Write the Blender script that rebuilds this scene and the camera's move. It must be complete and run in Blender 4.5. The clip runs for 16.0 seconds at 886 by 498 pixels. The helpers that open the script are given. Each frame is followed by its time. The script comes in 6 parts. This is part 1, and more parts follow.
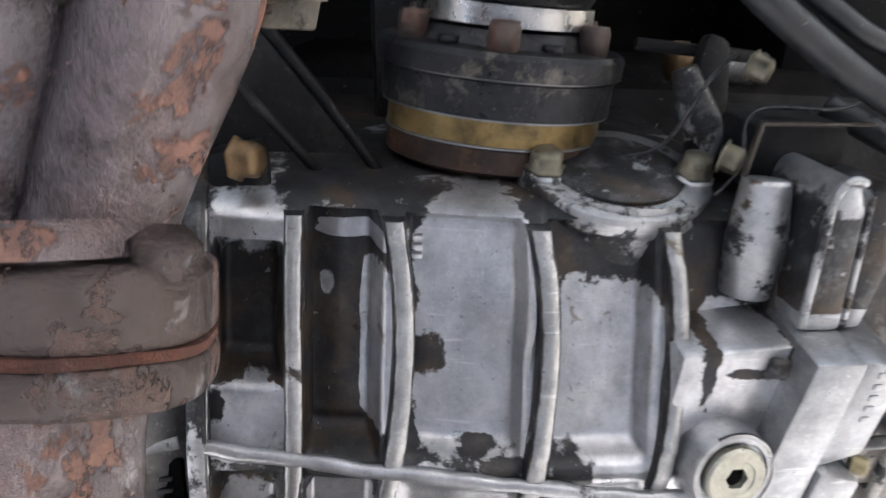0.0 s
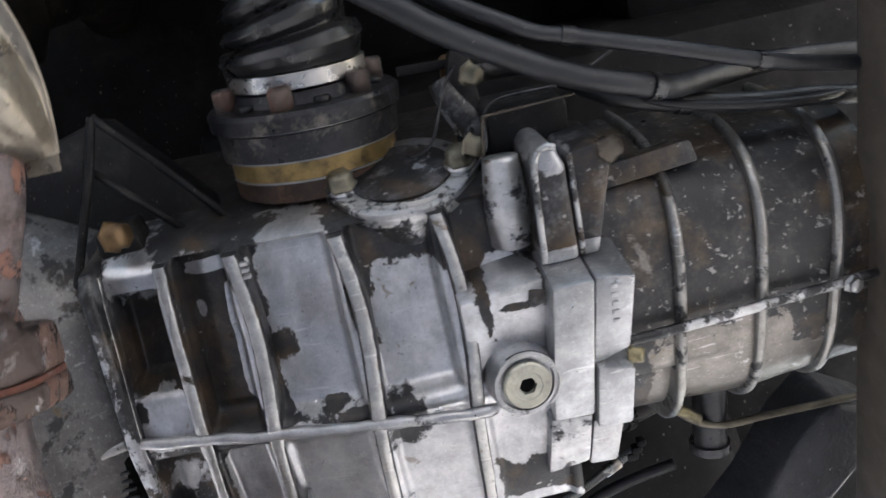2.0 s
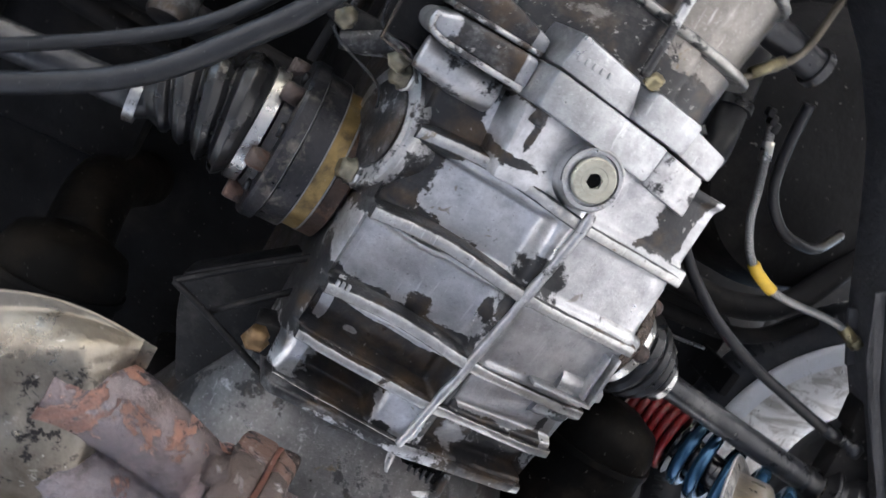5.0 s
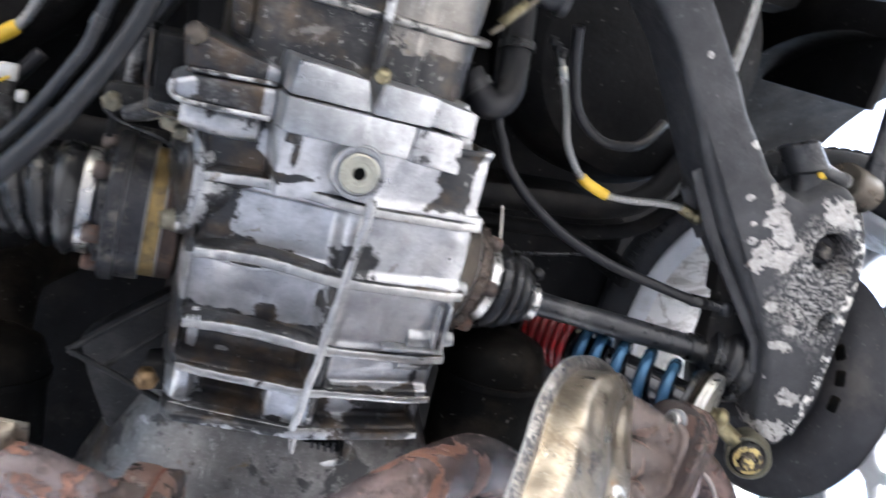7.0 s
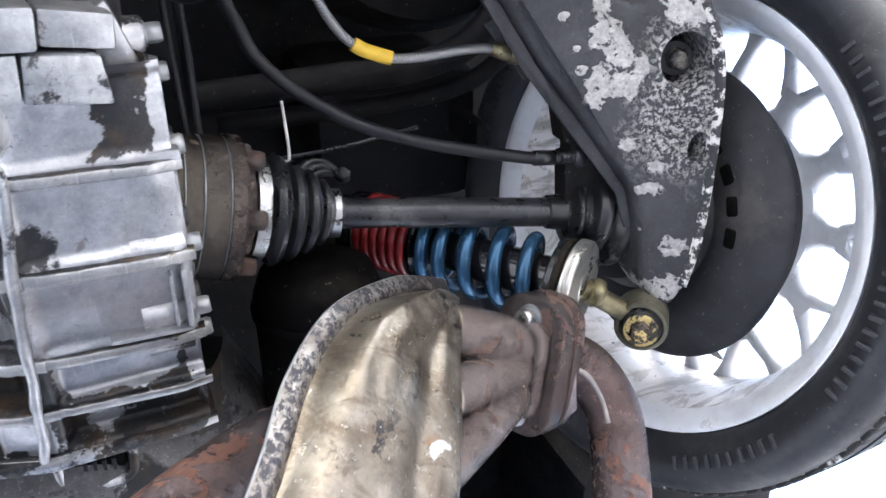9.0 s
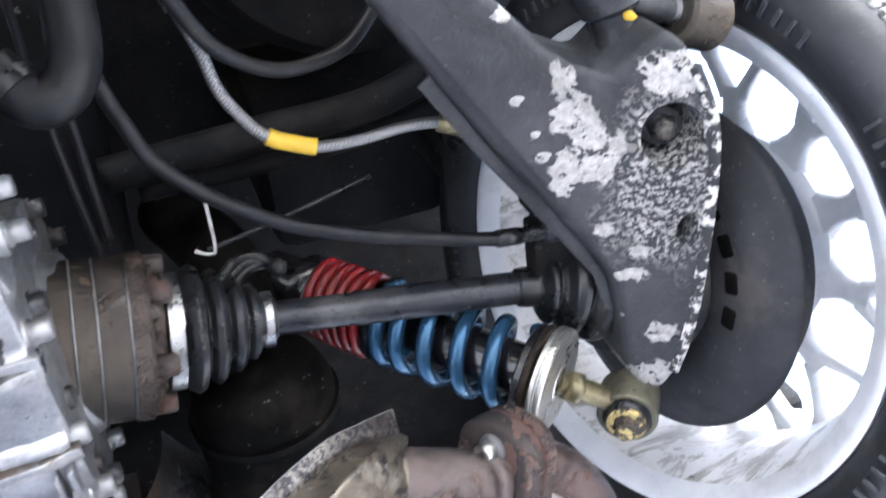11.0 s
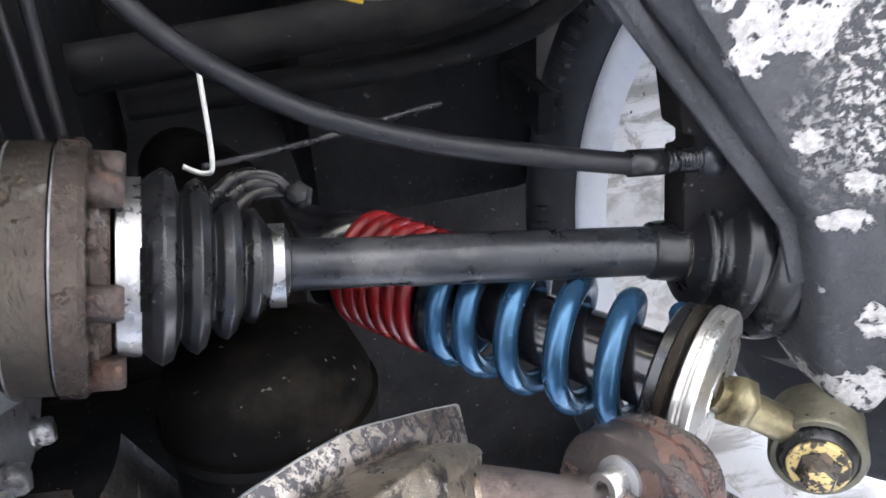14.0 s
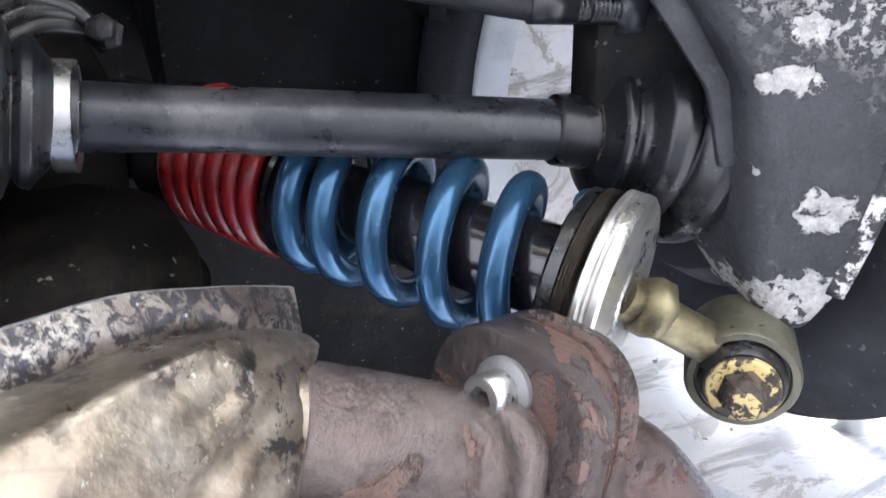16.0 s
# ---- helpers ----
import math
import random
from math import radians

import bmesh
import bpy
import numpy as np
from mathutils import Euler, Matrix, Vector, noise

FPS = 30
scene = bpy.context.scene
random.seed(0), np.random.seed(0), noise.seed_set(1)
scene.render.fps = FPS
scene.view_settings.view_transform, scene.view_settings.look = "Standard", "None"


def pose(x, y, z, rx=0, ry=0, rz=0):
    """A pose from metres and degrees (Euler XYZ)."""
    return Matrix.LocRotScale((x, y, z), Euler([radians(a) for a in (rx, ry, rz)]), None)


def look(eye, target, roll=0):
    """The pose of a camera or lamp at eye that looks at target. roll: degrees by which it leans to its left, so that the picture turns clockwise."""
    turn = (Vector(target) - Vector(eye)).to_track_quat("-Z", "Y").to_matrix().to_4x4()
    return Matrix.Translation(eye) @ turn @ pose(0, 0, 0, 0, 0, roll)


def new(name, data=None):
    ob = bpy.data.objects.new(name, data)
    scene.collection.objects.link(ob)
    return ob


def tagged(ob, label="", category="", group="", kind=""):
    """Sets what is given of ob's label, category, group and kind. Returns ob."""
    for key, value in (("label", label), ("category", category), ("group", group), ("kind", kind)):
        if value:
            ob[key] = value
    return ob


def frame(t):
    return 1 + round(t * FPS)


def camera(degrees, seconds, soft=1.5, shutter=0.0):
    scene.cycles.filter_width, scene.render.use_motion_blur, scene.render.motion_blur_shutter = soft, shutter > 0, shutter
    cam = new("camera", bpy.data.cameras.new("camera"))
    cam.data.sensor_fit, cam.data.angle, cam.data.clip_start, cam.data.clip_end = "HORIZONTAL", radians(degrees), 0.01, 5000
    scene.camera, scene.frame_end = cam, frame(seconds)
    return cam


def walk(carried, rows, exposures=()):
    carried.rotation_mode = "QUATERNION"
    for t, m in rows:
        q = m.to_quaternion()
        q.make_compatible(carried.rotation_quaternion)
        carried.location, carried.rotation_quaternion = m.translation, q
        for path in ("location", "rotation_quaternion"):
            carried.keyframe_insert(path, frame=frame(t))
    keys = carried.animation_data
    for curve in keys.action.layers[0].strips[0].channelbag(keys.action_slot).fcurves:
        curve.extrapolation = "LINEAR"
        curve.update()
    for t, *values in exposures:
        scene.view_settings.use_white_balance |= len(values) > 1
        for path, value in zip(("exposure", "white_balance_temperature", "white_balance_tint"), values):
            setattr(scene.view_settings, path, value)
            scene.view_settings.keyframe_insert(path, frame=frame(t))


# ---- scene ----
EXPOSURES = [(0.0, 3.19, 6400.0, 8.0), (2.0, 2.94, 6350.0, 8.0), (3.2, 3.16, 6300.0, 8.0), (6.0, 3.40, 6200.0, 8.0), (7.0, 3.60, 6150.0, 8.0), (8.0, 3.42, 5950.0, 8.0), (10.5, 3.76, 5850.0, 8.0), (12.0, 4.00, 5650.0, 8.0), (13.5, 4.10, 5900.0, 8.0), (14.5, 4.36, 6000.0, 8.0), (16.0, 4.09, 5900.0, 8.0)]
# camera
cam = camera(56.0, 16.0, soft=1.5, shutter=0.4)
PATH = [
    (0, 0.2247, -0.0805, 0.4622, 158.01, 8.64, 86.20),
    (0.5, 0.2495, -0.0635, 0.4010, 157.83, 8.68, 87.41),
    (1, 0.2485, -0.0417, 0.3556, 157.44, 8.98, 90.49),
    (1.5, 0.2389, -0.0078, 0.3632, 157.85, 8.11, 94.67),
    (2, 0.2702, 0.0504, 0.3386, 158.32, 7.79, 101.09),
    (2.5, 0.2823, 0.1046, 0.3169, 156.51, 5.28, 108.42),
    (3, 0.2618, 0.1093, 0.3153, 155.96, 4.49, 117.19),
    (3.5, 0.2588, 0.1236, 0.3329, 155.53, 4.90, 123.73),
    (3.7, 0.2635, 0.1213, 0.3315, 155.26, 4.91, 125.59),
    (5.8, 0.2322, 0.1865, 0.2455, 161.00, 14.55, 164.34),
    (6, 0.2405, 0.2100, 0.2366, 160.91, 13.77, 166.21),
    (6.5, 0.2203, 0.2481, 0.2110, 159.07, 12.69, 165.20),
    (7, 0.1437, 0.2433, 0.1885, 158.05, 15.94, 165.95),
    (7.5, 0.0747, 0.2114, 0.1963, 158.34, 20.40, 170.89),
    (8, 0.0184, 0.2125, 0.2254, 158.44, 22.14, 175.73),
    (8.2, 0.0014, 0.2125, 0.2360, 157.99, 22.46, 176.97),
    (10.3, -0.1458, 0.3169, 0.3866, 144.92, 21.95, -176.37),
    (10.5, -0.1511, 0.3166, 0.3972, 145.24, 22.41, -175.72),
    (11, -0.1815, 0.3419, 0.4209, 144.53, 22.10, -176.46),
    (11.5, -0.2436, 0.3636, 0.4359, 144.82, 21.19, -177.03),
    (12, -0.2753, 0.3601, 0.4416, 145.77, 20.29, -176.67),
    (12.5, -0.2400, 0.3195, 0.4560, 146.20, 21.30, -176.81),
    (13, -0.2201, 0.2609, 0.4810, 146.65, 20.70, -176.88),
    (13.5, -0.2066, 0.2181, 0.5071, 147.95, 18.99, -176.50),
    (14, -0.1996, 0.1703, 0.5359, 149.84, 17.01, -176.82),
    (14.5, -0.2101, 0.1357, 0.5599, 150.34, 18.81, -178.61),
    (15, -0.2250, 0.1049, 0.5799, 150.04, 21.10, -179.36),
    (15.5, -0.2318, 0.0990, 0.5819, 147.85, 21.47, 179.44),
    (16, -0.2298, 0.0907, 0.5749, 147.06, 21.65, 178.24),
]
walk(cam, [(t, pose(x, y, z, rx, ry, rz)) for t, x, y, z, rx, ry, rz in PATH], EXPOSURES)

# world, sun
world = bpy.data.worlds.new("overcast")
scene.world = world
world.use_nodes = True
wn = world.node_tree
wn.nodes.clear()
sky = wn.nodes.new("ShaderNodeTexSky")
sky.sky_type = "NISHITA"
sky.sun_disc = False
sky.sun_elevation = radians(50)
sky.sun_rotation = radians(339)
sky.air_density, sky.dust_density, sky.ozone_density = 1.0, 6.0, 1.0
bg = wn.nodes.new("ShaderNodeBackground")
bg.inputs["Strength"].default_value = 0.15
wo = wn.nodes.new("ShaderNodeOutputWorld")
wn.links.new(sky.outputs[0], bg.inputs[0])
wn.links.new(bg.outputs[0], wo.inputs[0])
sun = new("sun", bpy.data.lights.new("sun", "SUN"))
sun.data.energy, sun.data.angle, sun.data.color = 1.2, radians(12), (1, 0.97, 0.92)
sun.matrix_world = look((-1.5, 4.0, 5), (0, 0, 0))

# ---- materials ----


class Nodes:
    """A small helper round one node tree."""

    def __init__(self, name):
        self.mat = bpy.data.materials.new(name)
        self.mat.use_nodes = True
        self.t = self.mat.node_tree
        self.bsdf = self.t.nodes["Principled BSDF"]
        self.co = self.t.nodes.new("ShaderNodeTexCoord").outputs["Object"]

    def put(self, kind, **props):
        n = self.t.nodes.new(kind)
        for k, v in props.items():
            if k == "blend":
                n.blend_type = v
            elif k == "data":
                n.data_type = v
            elif k == "op":
                n.operation = v
            elif k == "wave":
                n.wave_type = v
            elif k == "feature":
                n.feature = v
        return n

    def link(self, a, b):
        self.t.links.new(a, b)

    def scaled(self, s):
        n = self.put("ShaderNodeMapping")
        n.inputs["Scale"].default_value = s
        self.link(self.co, n.inputs["Vector"])
        return n.outputs[0]

    def noise(self, scale, detail=6.0, rough=0.6, co=None, distort=0.0):
        n = self.put("ShaderNodeTexNoise")
        n.inputs["Scale"].default_value = scale
        n.inputs["Detail"].default_value = detail
        n.inputs["Roughness"].default_value = rough
        n.inputs["Distortion"].default_value = distort
        self.link(co or self.co, n.inputs["Vector"])
        return n.outputs["Fac"]

    def step(self, v, lo, hi, a=0.0, b=1.0):
        n = self.put("ShaderNodeMapRange")
        n.clamp = True
        n.inputs["From Min"].default_value, n.inputs["From Max"].default_value = lo, hi
        n.inputs["To Min"].default_value, n.inputs["To Max"].default_value = a, b
        self.link(v, n.inputs["Value"])
        return n.outputs[0]

    def math(self, op, a, b):
        n = self.put("ShaderNodeMath", op=op)
        for k, v in enumerate((a, b)):
            if isinstance(v, (int, float)):
                n.inputs[k].default_value = v
            else:
                self.link(v, n.inputs[k])
        return n.outputs[0]

    def mix(self, f, a, b):
        n = self.put("ShaderNodeMix", data="RGBA")
        for k, v in ((0, f), (6, a), (7, b)):
            if isinstance(v, (int, float)):
                n.inputs[k].default_value = v
            elif isinstance(v, tuple):
                n.inputs[k].default_value = (*v, 1)
            else:
                self.link(v, n.inputs[k])
        return n.outputs[2]

    def zone(self, place, half, wobble):
        """1 inside a rounded rectangle in plan with a ragged edge, 0 outside."""
        sep = self.put("ShaderNodeSeparateXYZ")
        self.link(self.co, sep.inputs[0])
        terms = []
        for k in (0, 1):
            u = self.math("DIVIDE", self.math("SUBTRACT", sep.outputs[k], place[k]), half[k])
            terms.append(self.math("POWER", self.math("ABSOLUTE", u, 0), 4))
        return self.step(self.math("ADD", self.math("ADD", terms[0], terms[1]), wobble), 0.93, 1.07, 1, 0)

    def blob(self, centre, radii, edge=0.35, wobble=0.5, scale=60):
        """1 inside an uneven patch round a place on the thing, 0 outside."""
        m = self.put("ShaderNodeVectorMath", op="SUBTRACT")
        self.link(self.co, m.inputs[0])
        m.inputs[1].default_value = centre
        d = self.put("ShaderNodeVectorMath", op="DIVIDE")
        self.link(m.outputs[0], d.inputs[0])
        d.inputs[1].default_value = radii
        n = self.put("ShaderNodeVectorMath", op="LENGTH")
        self.link(d.outputs[0], n.inputs[0])
        w = self.math("MULTIPLY", self.math("SUBTRACT", self.noise(scale, 5), 0.5), wobble * 4)
        return self.step(self.math("ADD", n.outputs["Value"], w), 1 - edge, 1 + edge, 1, 0)

    def bump(self, h, strength, dist=0.001):
        n = self.put("ShaderNodeBump")
        n.inputs["Strength"].default_value = strength
        n.inputs["Distance"].default_value = dist
        self.link(h, n.inputs["Height"])
        self.link(n.outputs[0], self.bsdf.inputs["Normal"])

    def done(self, color, rough=0.5, metal=0.0, spec=None):
        for key, v in (("Base Color", color), ("Roughness", rough), ("Metallic", metal)):
            s = self.bsdf.inputs[key]
            if isinstance(v, (int, float)):
                s.default_value = v
            elif isinstance(v, tuple):
                s.default_value = (*v, 1)
            else:
                self.link(v, s)
        if spec is not None:
            self.bsdf.inputs["Specular IOR Level"].default_value = spec
        return self.mat


def plain(name, color, rough=0.5, metal=0.0, spread=0.25, scale=40, bump=0.2, dirt=(0.02, 0.018, 0.015), dirty=0.35, spec=None, rvar=0.16):
    """Colour with two scales of unevenness, thin dirt and fine relief."""
    n = Nodes(name)
    a = n.noise(scale, 8)
    b = n.noise(scale * 7, 5)
    dark = tuple(c * (1 - spread) for c in color)
    lite = tuple(min(1, c * (1 + spread)) for c in color)
    c = n.mix(n.step(a, 0.3, 0.7), dark, lite)
    c = n.mix(n.math("MULTIPLY", n.step(n.noise(scale * 0.6, 9, 0.7), 0.52, 0.66), dirty), c, dirt)
    fleck = n.step(n.noise(scale * 11, 2), 0.69, 0.73)
    c = n.mix(n.math("MULTIPLY", fleck, 0.25), c, (0.30, 0.29, 0.27))
    n.bump(n.math("ADD", b, n.math("MULTIPLY", n.noise(scale * 1.7, 5), 0.8)), bump)
    r = n.step(n.noise(scale * 1.3, 7, 0.7), 0.3, 0.7, max(0.05, rough - rvar), min(1, rough + rvar))
    return n.done(c, r, metal, spec)


def cast_metal(name, cover, zones=(), bare=(0.46, 0.465, 0.475), grime=(0.014, 0.014, 0.015), brown=(0.065, 0.042, 0.022), ridge=False, dull=None, flecks=0.64):
    """Bare cast aluminium under flaking black grime; cover: how much of it is grimy; zones: (place, half size, 1 bare or 0 grimy)."""
    n = Nodes(name)
    big = n.noise(20, 9, 0.62, distort=0.4)
    fine = n.noise(150, 8, 0.72)
    field = n.math("ADD", n.math("MULTIPLY", big, 0.78), n.math("MULTIPLY", fine, 0.22))
    mask = n.step(field, cover - 0.015, cover + 0.015)
    if zones:
        rag = n.math("MULTIPLY", n.math("SUBTRACT", n.noise(42, 10, 0.68, distort=0.3), 0.5), 3.2)
    for place, half, bare_here in zones:
        b = n.zone(place, half, rag) if max(half) > 0.0195 else n.blob((*place, 0.78), (*half, 0.2), 0.10, 0.42, 120)
        mask = n.math("MAXIMUM", mask, b) if bare_here else n.math("MINIMUM", mask, n.math("SUBTRACT", 1.0, b))
    if ridge:
        g = n.put("ShaderNodeNewGeometry")
        sep = n.put("ShaderNodeSeparateXYZ")
        n.link(g.outputs["Normal"], sep.inputs[0])
        worn = n.step(n.math("ADD", n.math("MULTIPLY", sep.outputs[2], -1), n.math("MULTIPLY", n.math("SUBTRACT", fine, 0.5), 0.9)), 0.55, 0.8)
        mask = n.math("MULTIPLY", worn, n.step(field, cover - 0.015, cover + 0.015))
    shade = n.noise(11, 4, 0.55)
    mid = n.noise(70, 7, 0.65)
    alu = n.mix(n.step(mid, 0.32, 0.70), tuple(c * 0.66 for c in bare), tuple(min(1, c * 1.25) for c in bare))
    alu = n.mix(n.math("MULTIPLY", n.step(shade, 0.42, 0.66), 0.55), alu, tuple(c * 0.52 for c in bare))
    alu = n.mix(n.math("MULTIPLY", n.step(n.noise(34, 8, 0.75), 0.60, 0.68), 0.5), alu, (0.74, 0.74, 0.73))
    alu = n.mix(n.math("MULTIPLY", n.step(n.noise(1, 3, 0.5, n.scaled((300, 26, 26))), 0.66, 0.71), 0.4), alu, (0.72, 0.72, 0.72))
    alu = n.mix(n.math("MULTIPLY", n.step(n.noise(300, 3, 0.6), 0.66, 0.72), 0.5), alu, (0.10, 0.095, 0.085))
    alu = n.mix(n.math("MULTIPLY", n.step(n.noise(38, 6, 0.6, distort=1.0), 0.66, 0.70), 0.65), alu, (0.16, 0.115, 0.055))
    # Greyer tone painted over panels that catch too much bounced light.
    if dull:
        wave = n.math("MULTIPLY", n.math("SUBTRACT", n.noise(30, 6), 0.5), 2.0)
        alu = n.mix(n.math("MULTIPLY", n.zone(dull[0], dull[1], wave), 0.38), alu, (0.20, 0.20, 0.205))
    g = n.noise(420, 5, 0.8)
    alu = n.mix(n.math("MULTIPLY", n.step(g, 0.44, 0.28), 0.45), alu, tuple(c * 0.3 for c in bare))
    alu = n.mix(n.math("MULTIPLY", n.step(g, 0.58, 0.74), 0.5), alu, (0.78, 0.78, 0.77))
    oil = n.mix(n.step(n.noise(26, 7, 0.65), 0.50, 0.68), grime, brown)
    oil = n.mix(n.math("MULTIPLY", n.step(n.noise(140, 6, 0.7), flecks, flecks + 0.03), 0.8), oil, (0.30, 0.29, 0.275))
    film = n.math("MULTIPLY", n.step(n.noise(60, 9, 0.75), 0.5, 0.7), 0.28 if cover < 0.625 else 0.06)
    c = n.mix(n.math("MINIMUM", n.math("ADD", mask, film), 1.0), oil, alu)
    h = n.math("ADD", n.math("MULTIPLY", mask, -0.5), n.math("ADD", n.math("MULTIPLY", n.noise(420, 4), 0.45), n.math("MULTIPLY", mid, 1.1)))
    n.bump(h, 0.4, 0.0012)
    r = n.math("ADD", n.step(mask, 0, 1, 0.38, 0.37), n.math("MULTIPLY", n.math("SUBTRACT", n.noise(50, 8, 0.7), 0.5), 0.6))
    return n.done(c, r, n.math("MULTIPLY", mask, 0.85), 0.4)


def rusty(name, rust=(0.20, 0.075, 0.04), steel=(0.13, 0.115, 0.12), cut=0.5, rough=0.7):
    """Brown-grey steel with ragged patches of rust, dark scale and a few scuffs."""
    n = Nodes(name)
    a = n.noise(20, 10, 0.68, distort=0.9)
    b = n.noise(150, 8, 0.72)
    haze = n.noise(14, 5, 0.6)
    base = n.mix(n.step(haze, 0.36, 0.62), steel, tuple(0.30 * r + 0.70 * q * 0.8 for r, q in zip(rust, steel)))
    base = n.mix(n.math("MULTIPLY", n.step(n.noise(45, 8, 0.7), 0.48, 0.66), 0.8), base, (0.04, 0.03, 0.028))
    m = n.step(n.math("ADD", n.math("MULTIPLY", a, 0.85), n.math("MULTIPLY", b, 0.15)), cut - 0.012 + 0.03, cut + 0.045)
    red = n.mix(n.step(b, 0.35, 0.7), tuple(v * 0.62 for v in rust), tuple(min(1, v * 1.35) for v in rust))
    c = n.mix(n.math("MULTIPLY", m, 0.85), base, red)
    c = n.mix(n.math("MULTIPLY", n.step(b, 0.62, 0.74), 0.35), c, tuple(min(1, v * 2.0) for v in rust))
    c = n.mix(n.math("MULTIPLY", n.math("MULTIPLY", n.step(n.noise(70, 8, 0.75), 0.58, 0.66), n.step(n.noise(12, 4), 0.52, 0.62)), 0.75), c, (0.46, 0.45, 0.46))
    g = n.noise(330, 6, 0.8)
    c = n.mix(n.math("MULTIPLY", n.step(g, 0.40, 0.24), 0.55), c, (0.03, 0.024, 0.022))
    c = n.mix(n.math("MULTIPLY", n.step(g, 0.62, 0.78), 0.5), c, tuple(min(1, 1.5 * v + 0.06) for v in rust))
    n.bump(n.math("ADD", n.math("ADD", b, n.math("MULTIPLY", m, 0.6)), n.noise(420, 4, 0.7)), 0.8, 0.0015)
    return n.done(c, n.math("ADD", n.step(m, 0, 1, rough - 0.30, rough - 0.02), n.math("MULTIPLY", n.math("SUBTRACT", b, 0.5), 0.5)), n.step(m, 0, 1, 0.7, 0.1))


ALU = cast_metal("cast_aluminium", 0.48, bare=(0.50, 0.50, 0.495))
CASE = cast_metal("transaxle_casing", 0.64, bare=(0.58, 0.58, 0.585), dull=((-0.072, -0.02), (0.062, 0.13)), zones=[
    ((0.054, -0.014), (0.056, 0.0255), 1), ((0.022, 0.050), (0.052, 0.031), 1),
    ((0.092, -0.109), (0.018, 0.018), 1), ((0.012, -0.110), (0.017, 0.021), 1), ((0.045, -0.0555), (0.034, 0.0065), 1),
    ((0.040, 0.103), (0.026, 0.016), 1), ((0.090, -0.062), (0.004, 0.02), 1), ((0.066, -0.077), (0.005, 0.003), 1),
    ((-0.064, -0.020), (0.062, 0.036), 1), ((-0.066, 0.041), (0.062, 0.034), 1), ((-0.050, -0.070), (0.036, 0.016), 1), ((-0.112, 0.01), (0.021, 0.13), 1),
    ((-0.020, 0.095), (0.045, 0.026), 1), ((-0.035, -0.115), (0.010, 0.008), 1),
    ((0.040, -0.034), (0.010, 0.008), 0), ((-0.014, 0.026), (0.018, 0.014), 0), ((0.020, -0.126), (0.007, 0.007), 0),
    ((0.004, -0.010), (0.003, 0.008), 0), ((0.045, 0.106), (0.003, 0.014), 0)])
ALU_BARE = cast_metal("cast_aluminium_bare", 0.42, bare=(0.48, 0.48, 0.48))
ALU_DARK = cast_metal("cast_aluminium_grimy", 0.60)
RUST = rusty("rusty_exhaust_steel", (0.17, 0.075, 0.048), (0.125, 0.105, 0.105), 0.52, 0.52)
RUST_DARK = rusty("rusty_flange_steel", (0.100, 0.054, 0.039), (0.085, 0.071, 0.066), 0.52, 0.42)
n = Nodes("dirty_sheet_steel_with_glare")
a = n.noise(13, 8, 0.6, distort=0.6)
c = n.mix(n.step(a, 0.36, 0.62), (0.115, 0.092, 0.066), (0.29, 0.255, 0.205))
c = n.mix(n.math("MULTIPLY", n.step(n.noise(34, 8, 0.7), 0.52, 0.68), 0.4), c, (0.42, 0.39, 0.34))
lipmask = n.step(n.noise(95, 9, 0.74, distort=0.4), 0.52, 0.56)
c = n.mix(n.math("MULTIPLY", lipmask, n.step(n.noise(11, 5), 0.52, 0.60)), c, (0.035, 0.031, 0.030))
c = n.mix(n.math("MULTIPLY", n.step(n.noise(1, 8, 0.65, n.scaled((16, 16, 60)), 0.5), 0.54, 0.64), 0.65), c, (0.075, 0.055, 0.036))
# Large smooth pale spots put glare off the sheet into its colour.
c = n.mix(n.math("MULTIPLY", n.step(n.noise(28, 4, 0.5), 0.70, 0.73), 0.9), c, (0.72, 0.71, 0.69))
c = n.mix(n.math("MULTIPLY", n.step(n.noise(160, 7, 0.7), 0.62, 0.68), 0.6), c, (0.60, 0.58, 0.54))
c = n.mix(n.math("MULTIPLY", n.step(n.noise(22, 6), 0.64, 0.70), 0.8), c, (0.16, 0.085, 0.035))
n.bump(n.math("ADD", n.noise(22, 4), n.math("MULTIPLY", n.noise(300, 5), 0.25)), 0.4, 0.003)
SHEET = n.done(c, n.step(n.noise(30, 7, 0.7), 0.3, 0.7, 0.2, 0.5), 0.8)
# Darker copy of the sheet steel; its tone stands in for dimmer light.
n = Nodes("dimmed_sheet_steel")
a = n.noise(15, 8, 0.6, distort=0.6)
c = n.mix(n.step(a, 0.36, 0.62), (0.085, 0.068, 0.048), (0.24, 0.215, 0.175))
c = n.mix(n.math("MULTIPLY", n.step(n.noise(95, 9, 0.74), 0.54, 0.58), n.step(n.noise(12, 5), 0.48, 0.58)), c, (0.025, 0.022, 0.02))
c = n.mix(n.math("MULTIPLY", n.step(n.noise(90, 7, 0.7), 0.62, 0.68), 0.7), c, (0.55, 0.52, 0.47))
n.bump(n.math("ADD", n.noise(36, 6), n.math("MULTIPLY", n.noise(300, 5), 0.35)), 0.5, 0.003)
SHEET_DIM = n.done(c, n.step(n.noise(30, 7, 0.7), 0.3, 0.7, 0.22, 0.5), 0.75)
n = Nodes("speckled_sheet_steel")
a = n.noise(30, 8, 0.6)
c = n.mix(n.step(a, 0.36, 0.62), (0.12, 0.10, 0.085), (0.34, 0.32, 0.29))
c = n.mix(n.step(n.noise(190, 9, 0.74, distort=0.4), 0.47, 0.53), c, (0.045, 0.043, 0.048))
